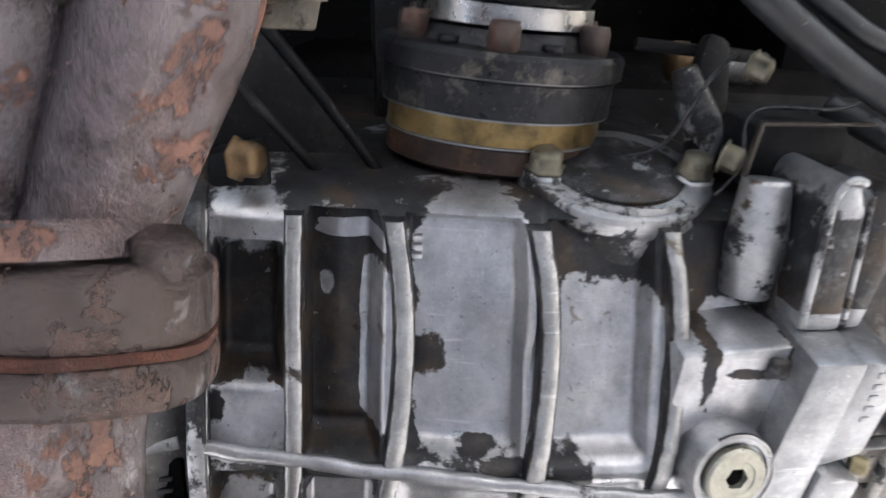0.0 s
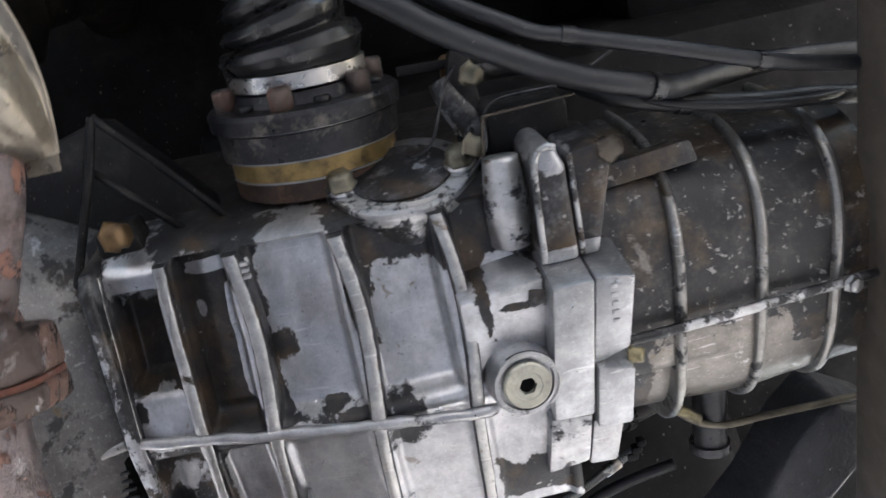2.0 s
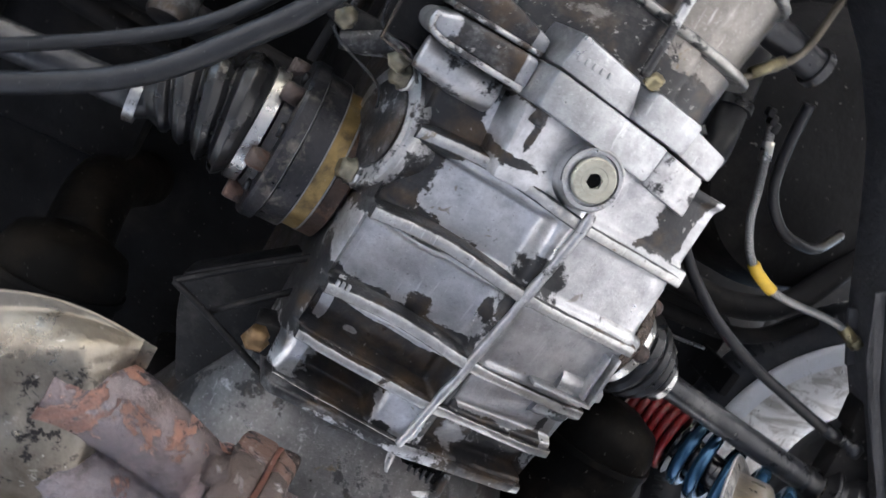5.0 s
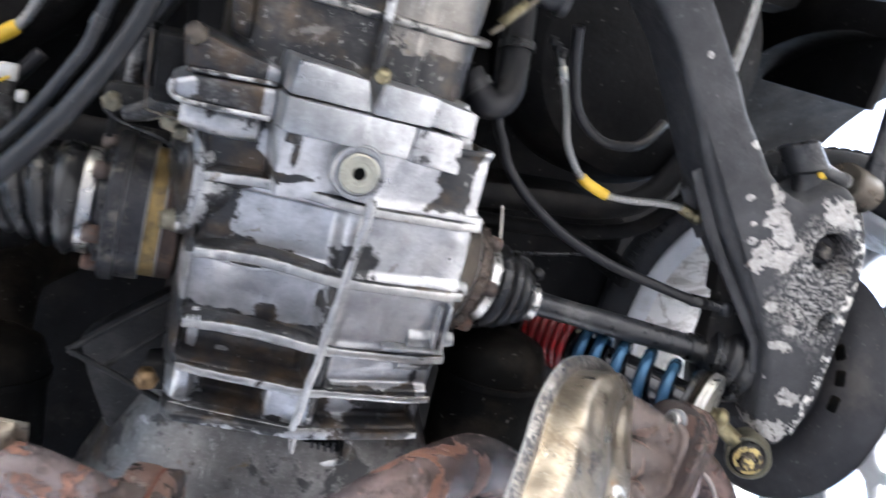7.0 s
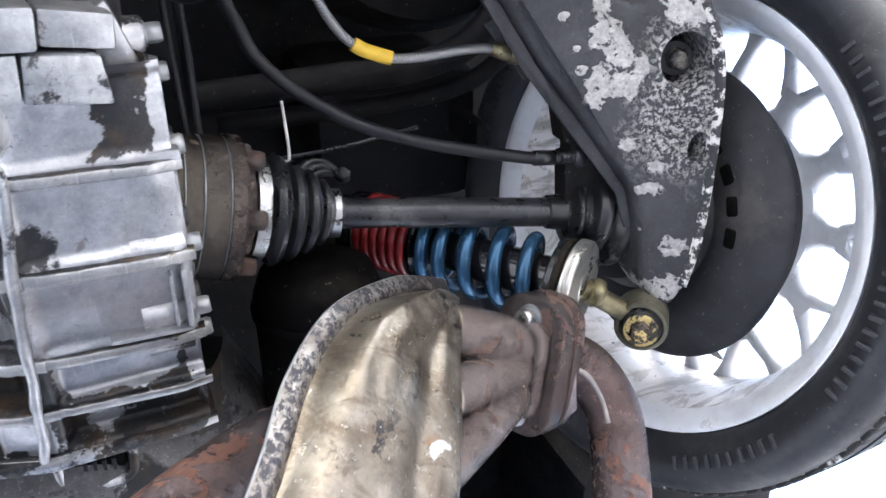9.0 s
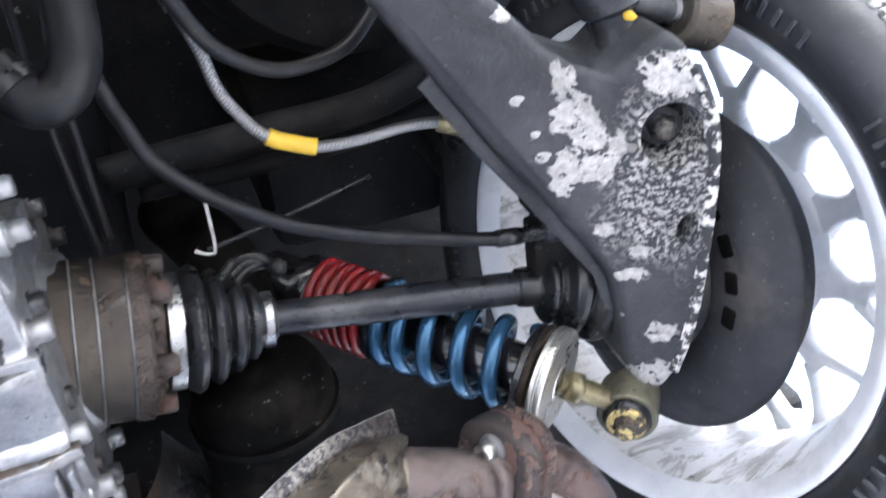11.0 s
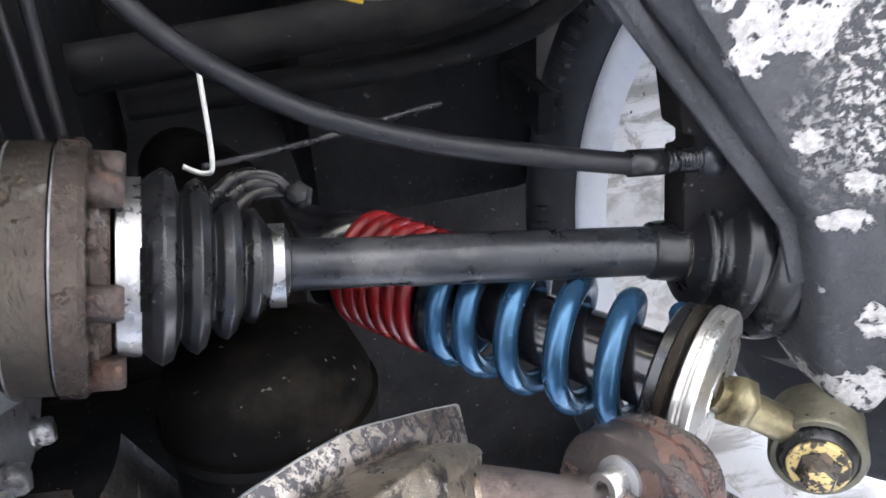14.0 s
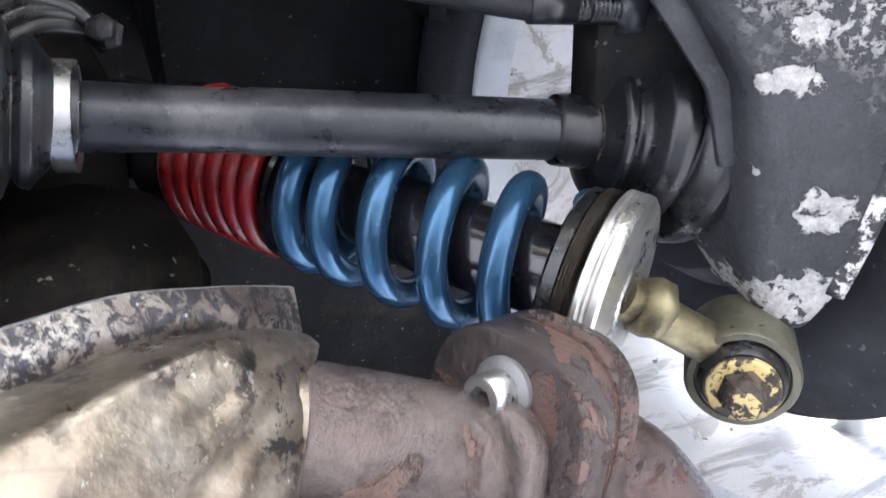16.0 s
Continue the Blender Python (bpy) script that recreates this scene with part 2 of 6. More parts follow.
c = n.mix(n.math("MULTIPLY", n.step(n.noise(150, 7, 0.7), 0.63, 0.68), 0.7), c, (0.60, 0.58, 0.54))
n.bump(n.math("ADD", n.noise(60, 6), n.math("MULTIPLY", n.noise(300, 5), 0.5)), 0.4, 0.002)
SHEET_LIP = n.done(c, n.step(n.noise(40, 6), 0.3, 0.7, 0.25, 0.5), 0.75)
BOLT_RUST = rusty("rusty_bolt_steel", (0.12, 0.065, 0.045), (0.13, 0.11, 0.10), 0.50)
ZINC = plain("yellow_zinc_steel", (0.22, 0.19, 0.11), 0.38, 0.75, 0.4, 90, 0.3, dirty=0.6)
ZINC_OLD = plain("dull_zinc_steel", (0.17, 0.155, 0.115), 0.45, 0.7, 0.4, 90, 0.3, dirty=0.7)
STEEL = plain("bright_steel", (0.48, 0.47, 0.45), 0.32, 0.95, 0.2, 90, 0.15, dirty=0.4)
PLUG = plain("drain_plug_steel", (0.42, 0.41, 0.34), 0.4, 0.8, 0.2, 90)
CV_DARK = plain("greasy_black_steel", (0.022, 0.022, 0.025), 0.38, 0.5, 0.6, 55, 0.6, dirt=(0.22, 0.195, 0.16), dirty=0.85)
CV_BROWN = plain("rust_stained_black_steel", (0.045, 0.028, 0.020), 0.5, 0.4, 0.6, 45, 0.6, dirt=(0.16, 0.085, 0.045), dirty=0.8)
CV_GOLD = plain("brassy_ring", (0.27, 0.185, 0.07), 0.42, 0.6, 0.4, 45, 0.4, dirt=(0.03, 0.026, 0.02), dirty=0.75)
CV_GREY = rusty("greasy_joint_steel", (0.105, 0.072, 0.046), (0.090, 0.080, 0.066), 0.55, 0.46)
RUBBER = plain("black_rubber", (0.010, 0.010, 0.011), 0.30, 0.0, 0.3, 30, 0.12, dirt=(0.028, 0.026, 0.024), dirty=0.4, spec=0.5, rvar=0.1)
TYRE = plain("tyre_rubber", (0.016, 0.017, 0.020), 0.50, 0.0, 0.35, 25, 0.3, dirt=(0.09, 0.085, 0.08), dirty=0.35, spec=0.5)
SHAFT = plain("black_painted_shaft", (0.019, 0.020, 0.023), 0.33, 0.2, 0.5, 38, 0.25, dirt=(0.10, 0.098, 0.094), dirty=0.6, spec=0.5)
BODY = plain("black_underseal", (0.0050, 0.0050, 0.0054), 0.7, 0.0, 0.6, 14, 0.8, dirt=(0.024, 0.021, 0.018), dirty=0.6, spec=0.14)
ALLOY = plain("silver_wheel_paint", (0.76, 0.77, 0.79), 0.38, 0.15, 0.12, 16, 0.1, dirt=(0.38, 0.36, 0.33), dirty=0.42)
BRAKE = plain("dark_brake_shield", (0.030, 0.030, 0.033), 0.6, 0.2, 0.4, 22, 0.4, dirt=(0.09, 0.08, 0.07), dirty=0.45, spec=0.35)
RED = plain("red_spring_paint", (0.155, 0.005, 0.007), 0.30, 0.0, 0.2, 60, 0.06, dirty=0.25, rvar=0.06)
BLUE = plain("blue_spring_paint", (0.034, 0.092, 0.165), 0.24, 0.6, 0.15, 40, 0.05, dirty=0.15, rvar=0.05)
SHOCK = plain("black_damper_tube", (0.010, 0.010, 0.012), 0.14, 0.2, 0.3, 60, 0.05, spec=0.7, rvar=0.04)
PERCH = plain("silver_spring_seat", (0.50, 0.49, 0.455), 0.34, 0.85, 0.2, 45, 0.2, dirt=(0.12, 0.10, 0.07), dirty=0.4)
HOSE = plain("grey_black_hose", (0.010, 0.010, 0.012), 0.42, 0.0, 0.4, 60, 0.15, spec=0.3)
YELLOW = plain("yellow_sleeve", (0.62, 0.40, 0.03), 0.45, 0.0, 0.12, 80, 0.1, dirty=0.15)
WIRE = plain("pale_wire", (0.55, 0.55, 0.52), 0.4, 0.3, 0.15, 80, 0.1)
CONCRETE = plain("grey_concrete", (0.25, 0.25, 0.255), 0.85, 0.0, 0.2, 3, 0.4, dirt=(0.14, 0.14, 0.14), dirty=0.5)

BEAM = plain("brown_beam_paint", (0.065, 0.056, 0.045), 0.7, 0.0, 0.25, 25, 0.4, dirt=(0.035, 0.03, 0.024), dirty=0.5, spec=0.3)
ALU_LIGHT = cast_metal("cast_aluminium_clean", 0.37, bare=(0.39, 0.395, 0.40))
ALU_RIB = cast_metal("worn_rib_edge", 0.37, bare=(0.46, 0.455, 0.44), ridge=True)
TAIL_RIB = cast_metal("tail_rib_casting", 0.44, bare=(0.33, 0.32, 0.30))
POST = cast_metal("post_casting", 0.60, [((0.128, 0.134), (0.012, 0.012), 1), ((0.066, 0.135), (0.006, 0.03), 1)])
TAILM = cast_metal("tail_casting", 0.60, [((-0.06, 0.23), (0.05, 0.05), 1), ((-0.075, 0.29), (0.03, 0.02), 1)], bare=(0.22, 0.205, 0.185), brown=(0.075, 0.052, 0.030), flecks=0.60)
BELL = cast_metal("bell_casting", 0.47, bare=(0.17, 0.165, 0.16))
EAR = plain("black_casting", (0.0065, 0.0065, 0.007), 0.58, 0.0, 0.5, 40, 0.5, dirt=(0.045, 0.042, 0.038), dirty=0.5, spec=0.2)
# Near black: painted shade inside openings, and print on the clamp.
SHADE_PRINT_BLACK = plain("shade_and_print_black", (0.004, 0.004, 0.004), 0.9, 0.0, 0.3, 60, 0.1, dirty=0.0, spec=0.05)
STEEL_DULL = plain("dull_steel", (0.30, 0.30, 0.30), 0.45, 0.7, 0.25, 70, 0.2)
WIRE_DULL = plain("dull_brass_wire", (0.11, 0.095, 0.07), 0.5, 0.5, 0.35, 70, 0.2)
OLIVE = plain("olive_zinc", (0.150, 0.141, 0.100), 0.38, 0.6, 0.4, 30, 0.3, dirt=(0.05, 0.045, 0.035), dirty=0.75)
CV_RUST = rusty("rusty_joint_steel", (0.105, 0.062, 0.043), (0.085, 0.070, 0.058), 0.53, 0.55)
BOLT_BRASS = plain("brassy_bolt", (0.14, 0.09, 0.045), 0.45, 0.7, 0.4, 90, 0.3, dirty=0.6)
HOSE_GREY = plain("worn_grey_hose", (0.010, 0.011, 0.013), 0.42, 0.0, 0.4, 45, 0.3, dirt=(0.028, 0.028, 0.029), dirty=0.5, spec=0.4)
# Soot on the drums; also the painted shade in the brake shield slots.
SOOT_AND_SHADE = plain("sooty_steel_and_slot_shade", (0.003, 0.0028, 0.0025), 0.65, 0.1, 0.6, 14, 0.6, dirt=(0.022, 0.017, 0.012), dirty=0.6, spec=0.06)
GASKET = rusty("crumbling_gasket", (0.09, 0.03, 0.018), (0.04, 0.025, 0.02), 0.4, 0.9)
RUST_RED = rusty("red_rusty_pipe", (0.21, 0.096, 0.062), (0.19, 0.168, 0.174), 0.51, 0.40)
RUST_HEAT = rusty("heat_tinted_pipe", (0.125, 0.072, 0.052), (0.150, 0.126, 0.116), 0.53, 0.36)
HEAT_BLUE = rusty("blued_steel", (0.20, 0.10, 0.07), (0.26, 0.26, 0.29), 0.62, 0.5)
WELD = plain("weld_bead", (0.30, 0.27, 0.25), 0.45, 0.6, 0.4, 120, 0.6)

n = Nodes("chipped_yellow_paint")
chip = n.step(n.noise(150, 7, 0.7), 0.49, 0.51)
n.bump(n.math("ADD", chip, n.noise(300, 4)), 0.5)
YELLOW_CHIP = n.done(n.mix(chip, (0.06, 0.05, 0.04), n.mix(n.noise(60, 5), (0.40, 0.27, 0.07), (0.66, 0.55, 0.25))), 0.5, n.step(chip, 0, 1, 0.5, 0.0))

n = Nodes("steel_braid")
w1 = n.put("ShaderNodeTexChecker")
w1.inputs["Scale"].default_value = 900
n.link(n.co, w1.inputs["Vector"])
n.bump(w1.outputs["Fac"], 0.6, 0.0006)
BRAID = n.done(n.mix(w1.outputs["Fac"], (0.10, 0.10, 0.10), (0.36, 0.355, 0.345)), 0.38, 0.6)

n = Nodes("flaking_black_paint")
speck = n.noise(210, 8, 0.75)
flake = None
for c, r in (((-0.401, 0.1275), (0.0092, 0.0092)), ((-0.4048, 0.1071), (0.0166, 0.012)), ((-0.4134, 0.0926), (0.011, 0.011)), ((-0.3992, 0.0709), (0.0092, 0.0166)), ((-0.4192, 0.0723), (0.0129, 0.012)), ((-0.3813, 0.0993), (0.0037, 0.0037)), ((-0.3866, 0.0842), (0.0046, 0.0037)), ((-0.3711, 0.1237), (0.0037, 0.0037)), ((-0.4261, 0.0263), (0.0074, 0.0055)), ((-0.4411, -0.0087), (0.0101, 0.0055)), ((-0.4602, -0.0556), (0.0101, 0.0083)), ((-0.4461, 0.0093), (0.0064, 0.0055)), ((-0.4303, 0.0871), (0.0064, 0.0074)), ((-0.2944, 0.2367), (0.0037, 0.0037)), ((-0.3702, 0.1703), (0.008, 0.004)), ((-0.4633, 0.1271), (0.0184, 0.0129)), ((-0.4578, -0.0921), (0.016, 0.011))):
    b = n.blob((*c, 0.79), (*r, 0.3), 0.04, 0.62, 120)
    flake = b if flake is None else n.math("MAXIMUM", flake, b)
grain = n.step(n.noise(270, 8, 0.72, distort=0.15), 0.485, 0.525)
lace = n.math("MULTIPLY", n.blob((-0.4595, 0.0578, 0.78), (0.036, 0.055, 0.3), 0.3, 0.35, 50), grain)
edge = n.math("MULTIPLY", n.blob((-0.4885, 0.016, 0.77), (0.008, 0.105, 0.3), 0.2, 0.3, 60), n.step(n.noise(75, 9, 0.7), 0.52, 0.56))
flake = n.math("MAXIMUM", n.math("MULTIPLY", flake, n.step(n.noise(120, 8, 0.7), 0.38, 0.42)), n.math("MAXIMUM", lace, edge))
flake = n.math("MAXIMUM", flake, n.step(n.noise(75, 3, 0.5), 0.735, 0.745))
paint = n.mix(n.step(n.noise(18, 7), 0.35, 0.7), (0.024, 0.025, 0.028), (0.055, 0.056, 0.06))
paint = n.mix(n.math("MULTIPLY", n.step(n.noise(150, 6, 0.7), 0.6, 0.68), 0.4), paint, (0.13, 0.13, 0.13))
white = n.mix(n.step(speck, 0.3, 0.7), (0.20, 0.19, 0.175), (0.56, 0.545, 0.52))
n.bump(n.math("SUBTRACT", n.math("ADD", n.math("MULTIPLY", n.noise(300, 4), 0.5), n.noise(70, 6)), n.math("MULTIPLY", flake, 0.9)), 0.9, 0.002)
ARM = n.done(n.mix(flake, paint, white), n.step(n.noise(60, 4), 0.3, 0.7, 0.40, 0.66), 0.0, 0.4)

n = Nodes("muddy_rim_barrel")
c = n.mix(n.step(n.noise(9, 6), 0.35, 0.65), (0.62, 0.61, 0.585), (0.84, 0.83, 0.81))
c = n.mix(n.math("MULTIPLY", n.step(n.noise(1, 8, 0.7, n.scaled((9, 34, 34)), 0.6), 0.50, 0.60), 0.75), c, (0.26, 0.235, 0.20))
c = n.mix(n.math("MULTIPLY", n.step(n.noise(48, 8, 0.7), 0.58, 0.66), 0.6), c, (0.22, 0.19, 0.16))
c = n.mix(n.math("MULTIPLY", n.step(n.noise(20, 9, 0.75, distort=1.0), 0.56, 0.60), 0.7), c, (0.34, 0.31, 0.27))
c = n.mix(n.step(n.noise(110, 3), 0.69, 0.72), c, (0.10, 0.09, 0.08))
n.bump(n.noise(80, 6), 0.25)
BARREL = n.done(c, 0.5, 0.1)

n = Nodes("muddy_tyre_rubber")
n.co = n.put("ShaderNodeNewGeometry").outputs["Position"]
mud = n.step(n.noise(13, 9, 0.68, distort=0.8), 0.54, 0.57)
c = n.mix(n.step(n.noise(60, 6), 0.4, 0.7), (0.018, 0.018, 0.02), (0.05, 0.048, 0.044))
c = n.mix(mud, c, (0.62, 0.61, 0.57))
n.bump(n.math("ADD", n.noise(150, 6), mud), 0.6, 0.002)
TREAD = n.done(c, 0.75, 0.0, 0.3)
n = Nodes("corroded_weld")
chip = n.step(n.noise(90, 8, 0.72), 0.50, 0.54)
n.bump(n.noise(160, 6, 0.7), 0.8, 0.003)
FLAKED = n.done(n.mix(chip, (0.035, 0.035, 0.038), (0.66, 0.64, 0.60)), 0.75)

# ---- mesh helpers ----


def mesh_of(name, verts, faces, mat, smooth=True):
    me = bpy.data.meshes.new(name)
    me.from_pydata([tuple(v) for v in verts], [], faces)
    me.materials.append(mat)
    for p in me.polygons:
        p.use_smooth = smooth
    me.validate()
    me.update()
    return me


def part(name, data, parent=None, label=""):
    """Link mesh data as one object under a thing or part."""
    ob = new(name, data)
    if parent is not None:
        ob.parent = parent
    if label:
        tagged(ob, label)
    return ob


def thing(name, label, category, group="", kind=""):
    return tagged(new(name), label, category, group, kind)


def frame_to(direction, up=(0, 0, 1)):
    """Rotation whose z axis is direction."""
    z = Vector(direction).normalized()
    x = Vector(up).cross(z)
    if x.length < 1e-4:
        x = Vector((0, 1, 0)).cross(z)
    x.normalize()
    return Matrix((x, z.cross(x), z)).transposed()


def lathe(name, profile, a, b, mat, n=40, smooth=True, angle=35, caps=True):
    """Turn a profile of (along, radius) round the line from a towards b; along is in metres from a."""
    a, d = Vector(a), (Vector(b) - Vector(a)).normalized()
    rot = frame_to(d)
    verts, faces = [], []
    for h, r in profile:
        for k in range(n):
            t = 2 * math.pi * k / n
            verts.append(a + d * h + rot @ Vector((r * math.cos(t), r * math.sin(t), 0)))
    for i in range(len(profile) - 1):
        for k in range(n):
            q = (k + 1) % n
            faces.append((i * n + k, i * n + q, (i + 1) * n + q, (i + 1) * n + k))
    if caps and profile[0][1] > 1e-6:
        faces.append(tuple(reversed(range(n))))
    if caps and profile[-1][1] > 1e-6:
        faces.append(tuple((len(profile) - 1) * n + k for k in range(n)))
    me = mesh_of(name, verts, faces, mat, smooth)
    if smooth:
        sharpen(me, angle)
    return me


def sharpen(me, angle=35):
    """Mark edges sharper than the angle."""
    bm = bmesh.new()
    bm.from_mesh(me)
    for e in bm.edges:
        if len(e.link_faces) == 2:
            e.smooth = e.calc_face_angle(0) < radians(angle)
    bm.normal_update()
    bm.to_mesh(me)
    bm.free()


def catmull(pts, per=8):
    pts = [Vector(p) for p in pts]
    out = []
    for i in range(len(pts) - 1):
        p0, p1, p2, p3 = pts[max(i - 1, 0)], pts[i], pts[i + 1], pts[min(i + 2, len(pts) - 1)]
        for k in range(per):
            t = k / per
            out.append(0.5 * (2 * p1 + (p2 - p0) * t + (2 * p0 - 5 * p1 + 4 * p2 - p3) * t * t + (3 * p1 - p0 - 3 * p2 + p3) * t**3))
    return out + [pts[-1]]


def tube(name, pts, radius, mat, n=14, per=8, closed=True, smooth_path=True):
    """A round tube along points; radius: one number or one for each point."""
    path = catmull(pts, per) if smooth_path and len(pts) > 2 else [Vector(p) for p in pts]
    m = len(path)
    if isinstance(radius, (int, float)):
        rad = [radius] * m
    else:
        rad = [float(np.interp(i / (m - 1) * (len(radius) - 1), range(len(radius)), radius)) for i in range(m)]
    verts, faces = [], []
    side = None
    for i in range(m):
        d = (path[min(i + 1, m - 1)] - path[max(i - 1, 0)]).normalized()
        if side is None:
            side = frame_to(d).col[0]
        side = (side - d * side.dot(d)).normalized()
        other = d.cross(side)
        for k in range(n):
            t = 2 * math.pi * k / n
            verts.append(path[i] + (side * math.cos(t) + other * math.sin(t)) * rad[i])
    for i in range(m - 1):
        for k in range(n):
            q = (k + 1) % n
            faces.append((i * n + k, i * n + q, (i + 1) * n + q, (i + 1) * n + k))
    if closed:
        faces.append(tuple(reversed(range(n))))
        faces.append(tuple((m - 1) * n + k for k in range(n)))
    return mesh_of(name, verts, faces, mat)


def slab(name, outline, thick, mat, m=Matrix(), bevel=0.002, rough=0.0, seg=2):
    """A plate with a polygon outline in its own xy plane, from z = 0 to thick, bevelled, laid by m."""
    bm = bmesh.new()
    low = [bm.verts.new((x, y, 0)) for x, y in outline]
    high = [bm.verts.new((x, y, thick)) for x, y in outline]
    n = len(outline)
    bm.faces.new(list(reversed(low)))
    bm.faces.new(high)
    for k in range(n):
        bm.faces.new((low[k], low[(k + 1) % n], high[(k + 1) % n], high[k]))
    bmesh.ops.recalc_face_normals(bm, faces=bm.faces)
    if bevel:
        es = [e for e in bm.edges if e.calc_face_angle(0) > 0.5]
        bmesh.ops.bevel(bm, geom=es, offset=bevel, segments=seg, profile=0.5, affect="EDGES", clamp_overlap=True)
    if rough:
        for v in bm.verts:
            v.co += Vector(noise.noise_vector(v.co * 40)) * rough
    bm.transform(m)
    return finish(name, bm, mat)


def finish(name, bm, mat, angle=40):
    me = bpy.data.meshes.new(name)
    for f in bm.faces:
        f.smooth = True
    for e in bm.edges:
        if len(e.link_faces) == 2:
            e.smooth = e.calc_face_angle(0) < radians(angle)
    bm.to_mesh(me)
    bm.free()
    me.materials.append(mat)
    return me


def block(name, lo, hi, mat, bevel=0.003, seg=2, rough=0.0, m=Matrix()):
    (x0, y0, z0), (x1, y1, z1) = lo, hi
    return slab(name, [(x0, y0), (x1, y0), (x1, y1), (x0, y1)], z1 - z0, mat, m @ Matrix.Translation((0, 0, z0)), bevel, rough, seg)


def sheet(name, fn, nu, nv, mat, angle=60):
    """A surface fn(u, v) over the unit square."""
    verts = [fn(i / nu, j / nv) for i in range(nu + 1) for j in range(nv + 1)]
    faces = [(i * (nv + 1) + j, (i + 1) * (nv + 1) + j, (i + 1) * (nv + 1) + j + 1, i * (nv + 1) + j + 1) for i in range(nu) for j in range(nv)]
    me = mesh_of(name, verts, faces, mat)
    sharpen(me, angle)
    return me


def hex_head(name, at, direction, across, tall, mat, washer=True, socket=0.0):
    """A bolt head standing on at, pointing along direction."""
    rot = frame_to(direction).to_4x4()
    bm = bmesh.new()
    n = 6 if not socket else 20
    r = across / 2 / (math.cos(math.pi / 6) if n == 6 else 1)
    rings = [(0, r), (tall * 0.82, r), (tall, r * 0.86)]
    if washer:
        rings = [(0, across * 0.72), (tall * 0.14, across * 0.72), (tall * 0.15, r)] + rings[1:]
    if socket:
        rings += [(tall, socket / 2 * 1.06), (tall * 0.98, socket / 2), (tall * 0.45, socket / 2)]
    loops = []
    for k, (h, q) in enumerate(rings):
        loops.append([bm.verts.new((q * math.cos(2 * math.pi * i / n), q * math.sin(2 * math.pi * i / n), h)) for i in range(n)])
    for a, b in zip(loops, loops[1:]):
        for i in range(n):
            bm.faces.new((a[i], a[(i + 1) % n], b[(i + 1) % n], b[i]))
    bm.faces.new(loops[-1])
    bm.faces.new(list(reversed(loops[0])))
    bm.transform(Matrix.Translation(at) @ rot)
    return finish(name, bm, mat, 25)



def cut(me, cutters):
    """Take the cutter meshes out of a mesh."""
    ob = bpy.data.objects.new("cut", me)
    scene.collection.objects.link(ob)
    made = []
    for c in cutters:
        co = bpy.data.objects.new("cutter", c)
        scene.collection.objects.link(co)
        mod = ob.modifiers.new("b", "BOOLEAN")
        mod.object, mod.operation, mod.solver = co, "DIFFERENCE", "EXACT"
        made.append(co)
    deps = bpy.context.evaluated_depsgraph_get()
    out = bpy.data.meshes.new_from_object(ob.evaluated_get(deps))
    for o in [ob] + made:
        bpy.data.objects.remove(o)
    while len(out.materials) > 1:
        out.materials.pop()
    for p in out.polygons:
        p.material_index = 0
    sharpen(out, 40)
    return out


def patch(name, rows, mat, nu=30, nv=30, bulge=None, thick=0.0015):
    """A smooth sheet through rows of guide points, with a small thickness; bulge(u, v) is a push along the third value."""
    guides = [catmull(r, 10) for r in rows]

    def at(u, v):
        cols = [g[0].lerp(g[0], 0) if len(g) == 1 else g[min(int(v * (len(g) - 1)), len(g) - 2)].lerp(g[min(int(v * (len(g) - 1)), len(g) - 2) + 1], v * (len(g) - 1) - min(int(v * (len(g) - 1)), len(g) - 2)) for g in guides]
        line = catmull(cols, 10)
        k = min(int(u * (len(line) - 1)), len(line) - 2)
        p = line[k].lerp(line[k + 1], u * (len(line) - 1) - k)
        return p + bulge(u, v) if bulge else p

    me = sheet(name, at, nu, nv, mat)
    bm = bmesh.new()
    bm.from_mesh(me)
    bmesh.ops.solidify(bm, geom=bm.faces[:], thickness=thick)
    me2 = finish(name, bm, mat, 50)
    return me2


def ring_rows(y, pts):
    return [Vector((x, y, z)) for x, z in pts]

# ---- ground and car body ----
ground = part("ground", sheet("ground", lambda u, v: Vector(((u - 0.5) * 400, (v - 0.5) * 400, 0)), 2, 2, CONCRETE))
tagged(ground, "grey concrete yard under the raised car", "ground", kind="structure")

body = thing("car_body", "black undersealed underside of a raised car", "car body", kind="structure")
part("floor_pan", block("floor_pan", (-0.60, 0.30, 1.10), (0.60, 1.7, 1.5), BODY, 0.03), body)
part("engine_bay_roof", block("engine_bay_roof", (-0.60, -0.95, 1.22), (0.60, 0.32, 1.55), BODY, 0.03), body)
# Out-of-view shells sized to shade the underside; the rear one hangs low against light.
part("unseen_rear_shell", block("unseen_rear_shell", (-0.88, -1.05, 0.60), (0.88, -0.93, 1.6), BODY, 0.03), body)
part("unseen_side_shell", block("unseen_side_shell", (0.82, -0.95, 1.12), (0.90, 1.7, 1.6), BODY, 0.03), body)
part("unseen_side_shell", block("unseen_side_shell", (-0.90, 0.45, 1.12), (-0.82, 1.7, 1.6), BODY, 0.03), body)
part("unseen_shell_top", block("unseen_shell_top", (-0.90, -1.05, 1.5), (0.90, 1.7, 1.62), BODY, 0.03), body)


def arch(side):
    def fn(u, v):
        t = math.pi * (0.02 + 0.96 * u)
        return Vector((side * (0.60 + 0.26 * v), -0.10 + 0.40 * math.cos(t), 0.99 + 0.36 * math.sin(t)))

    return fn


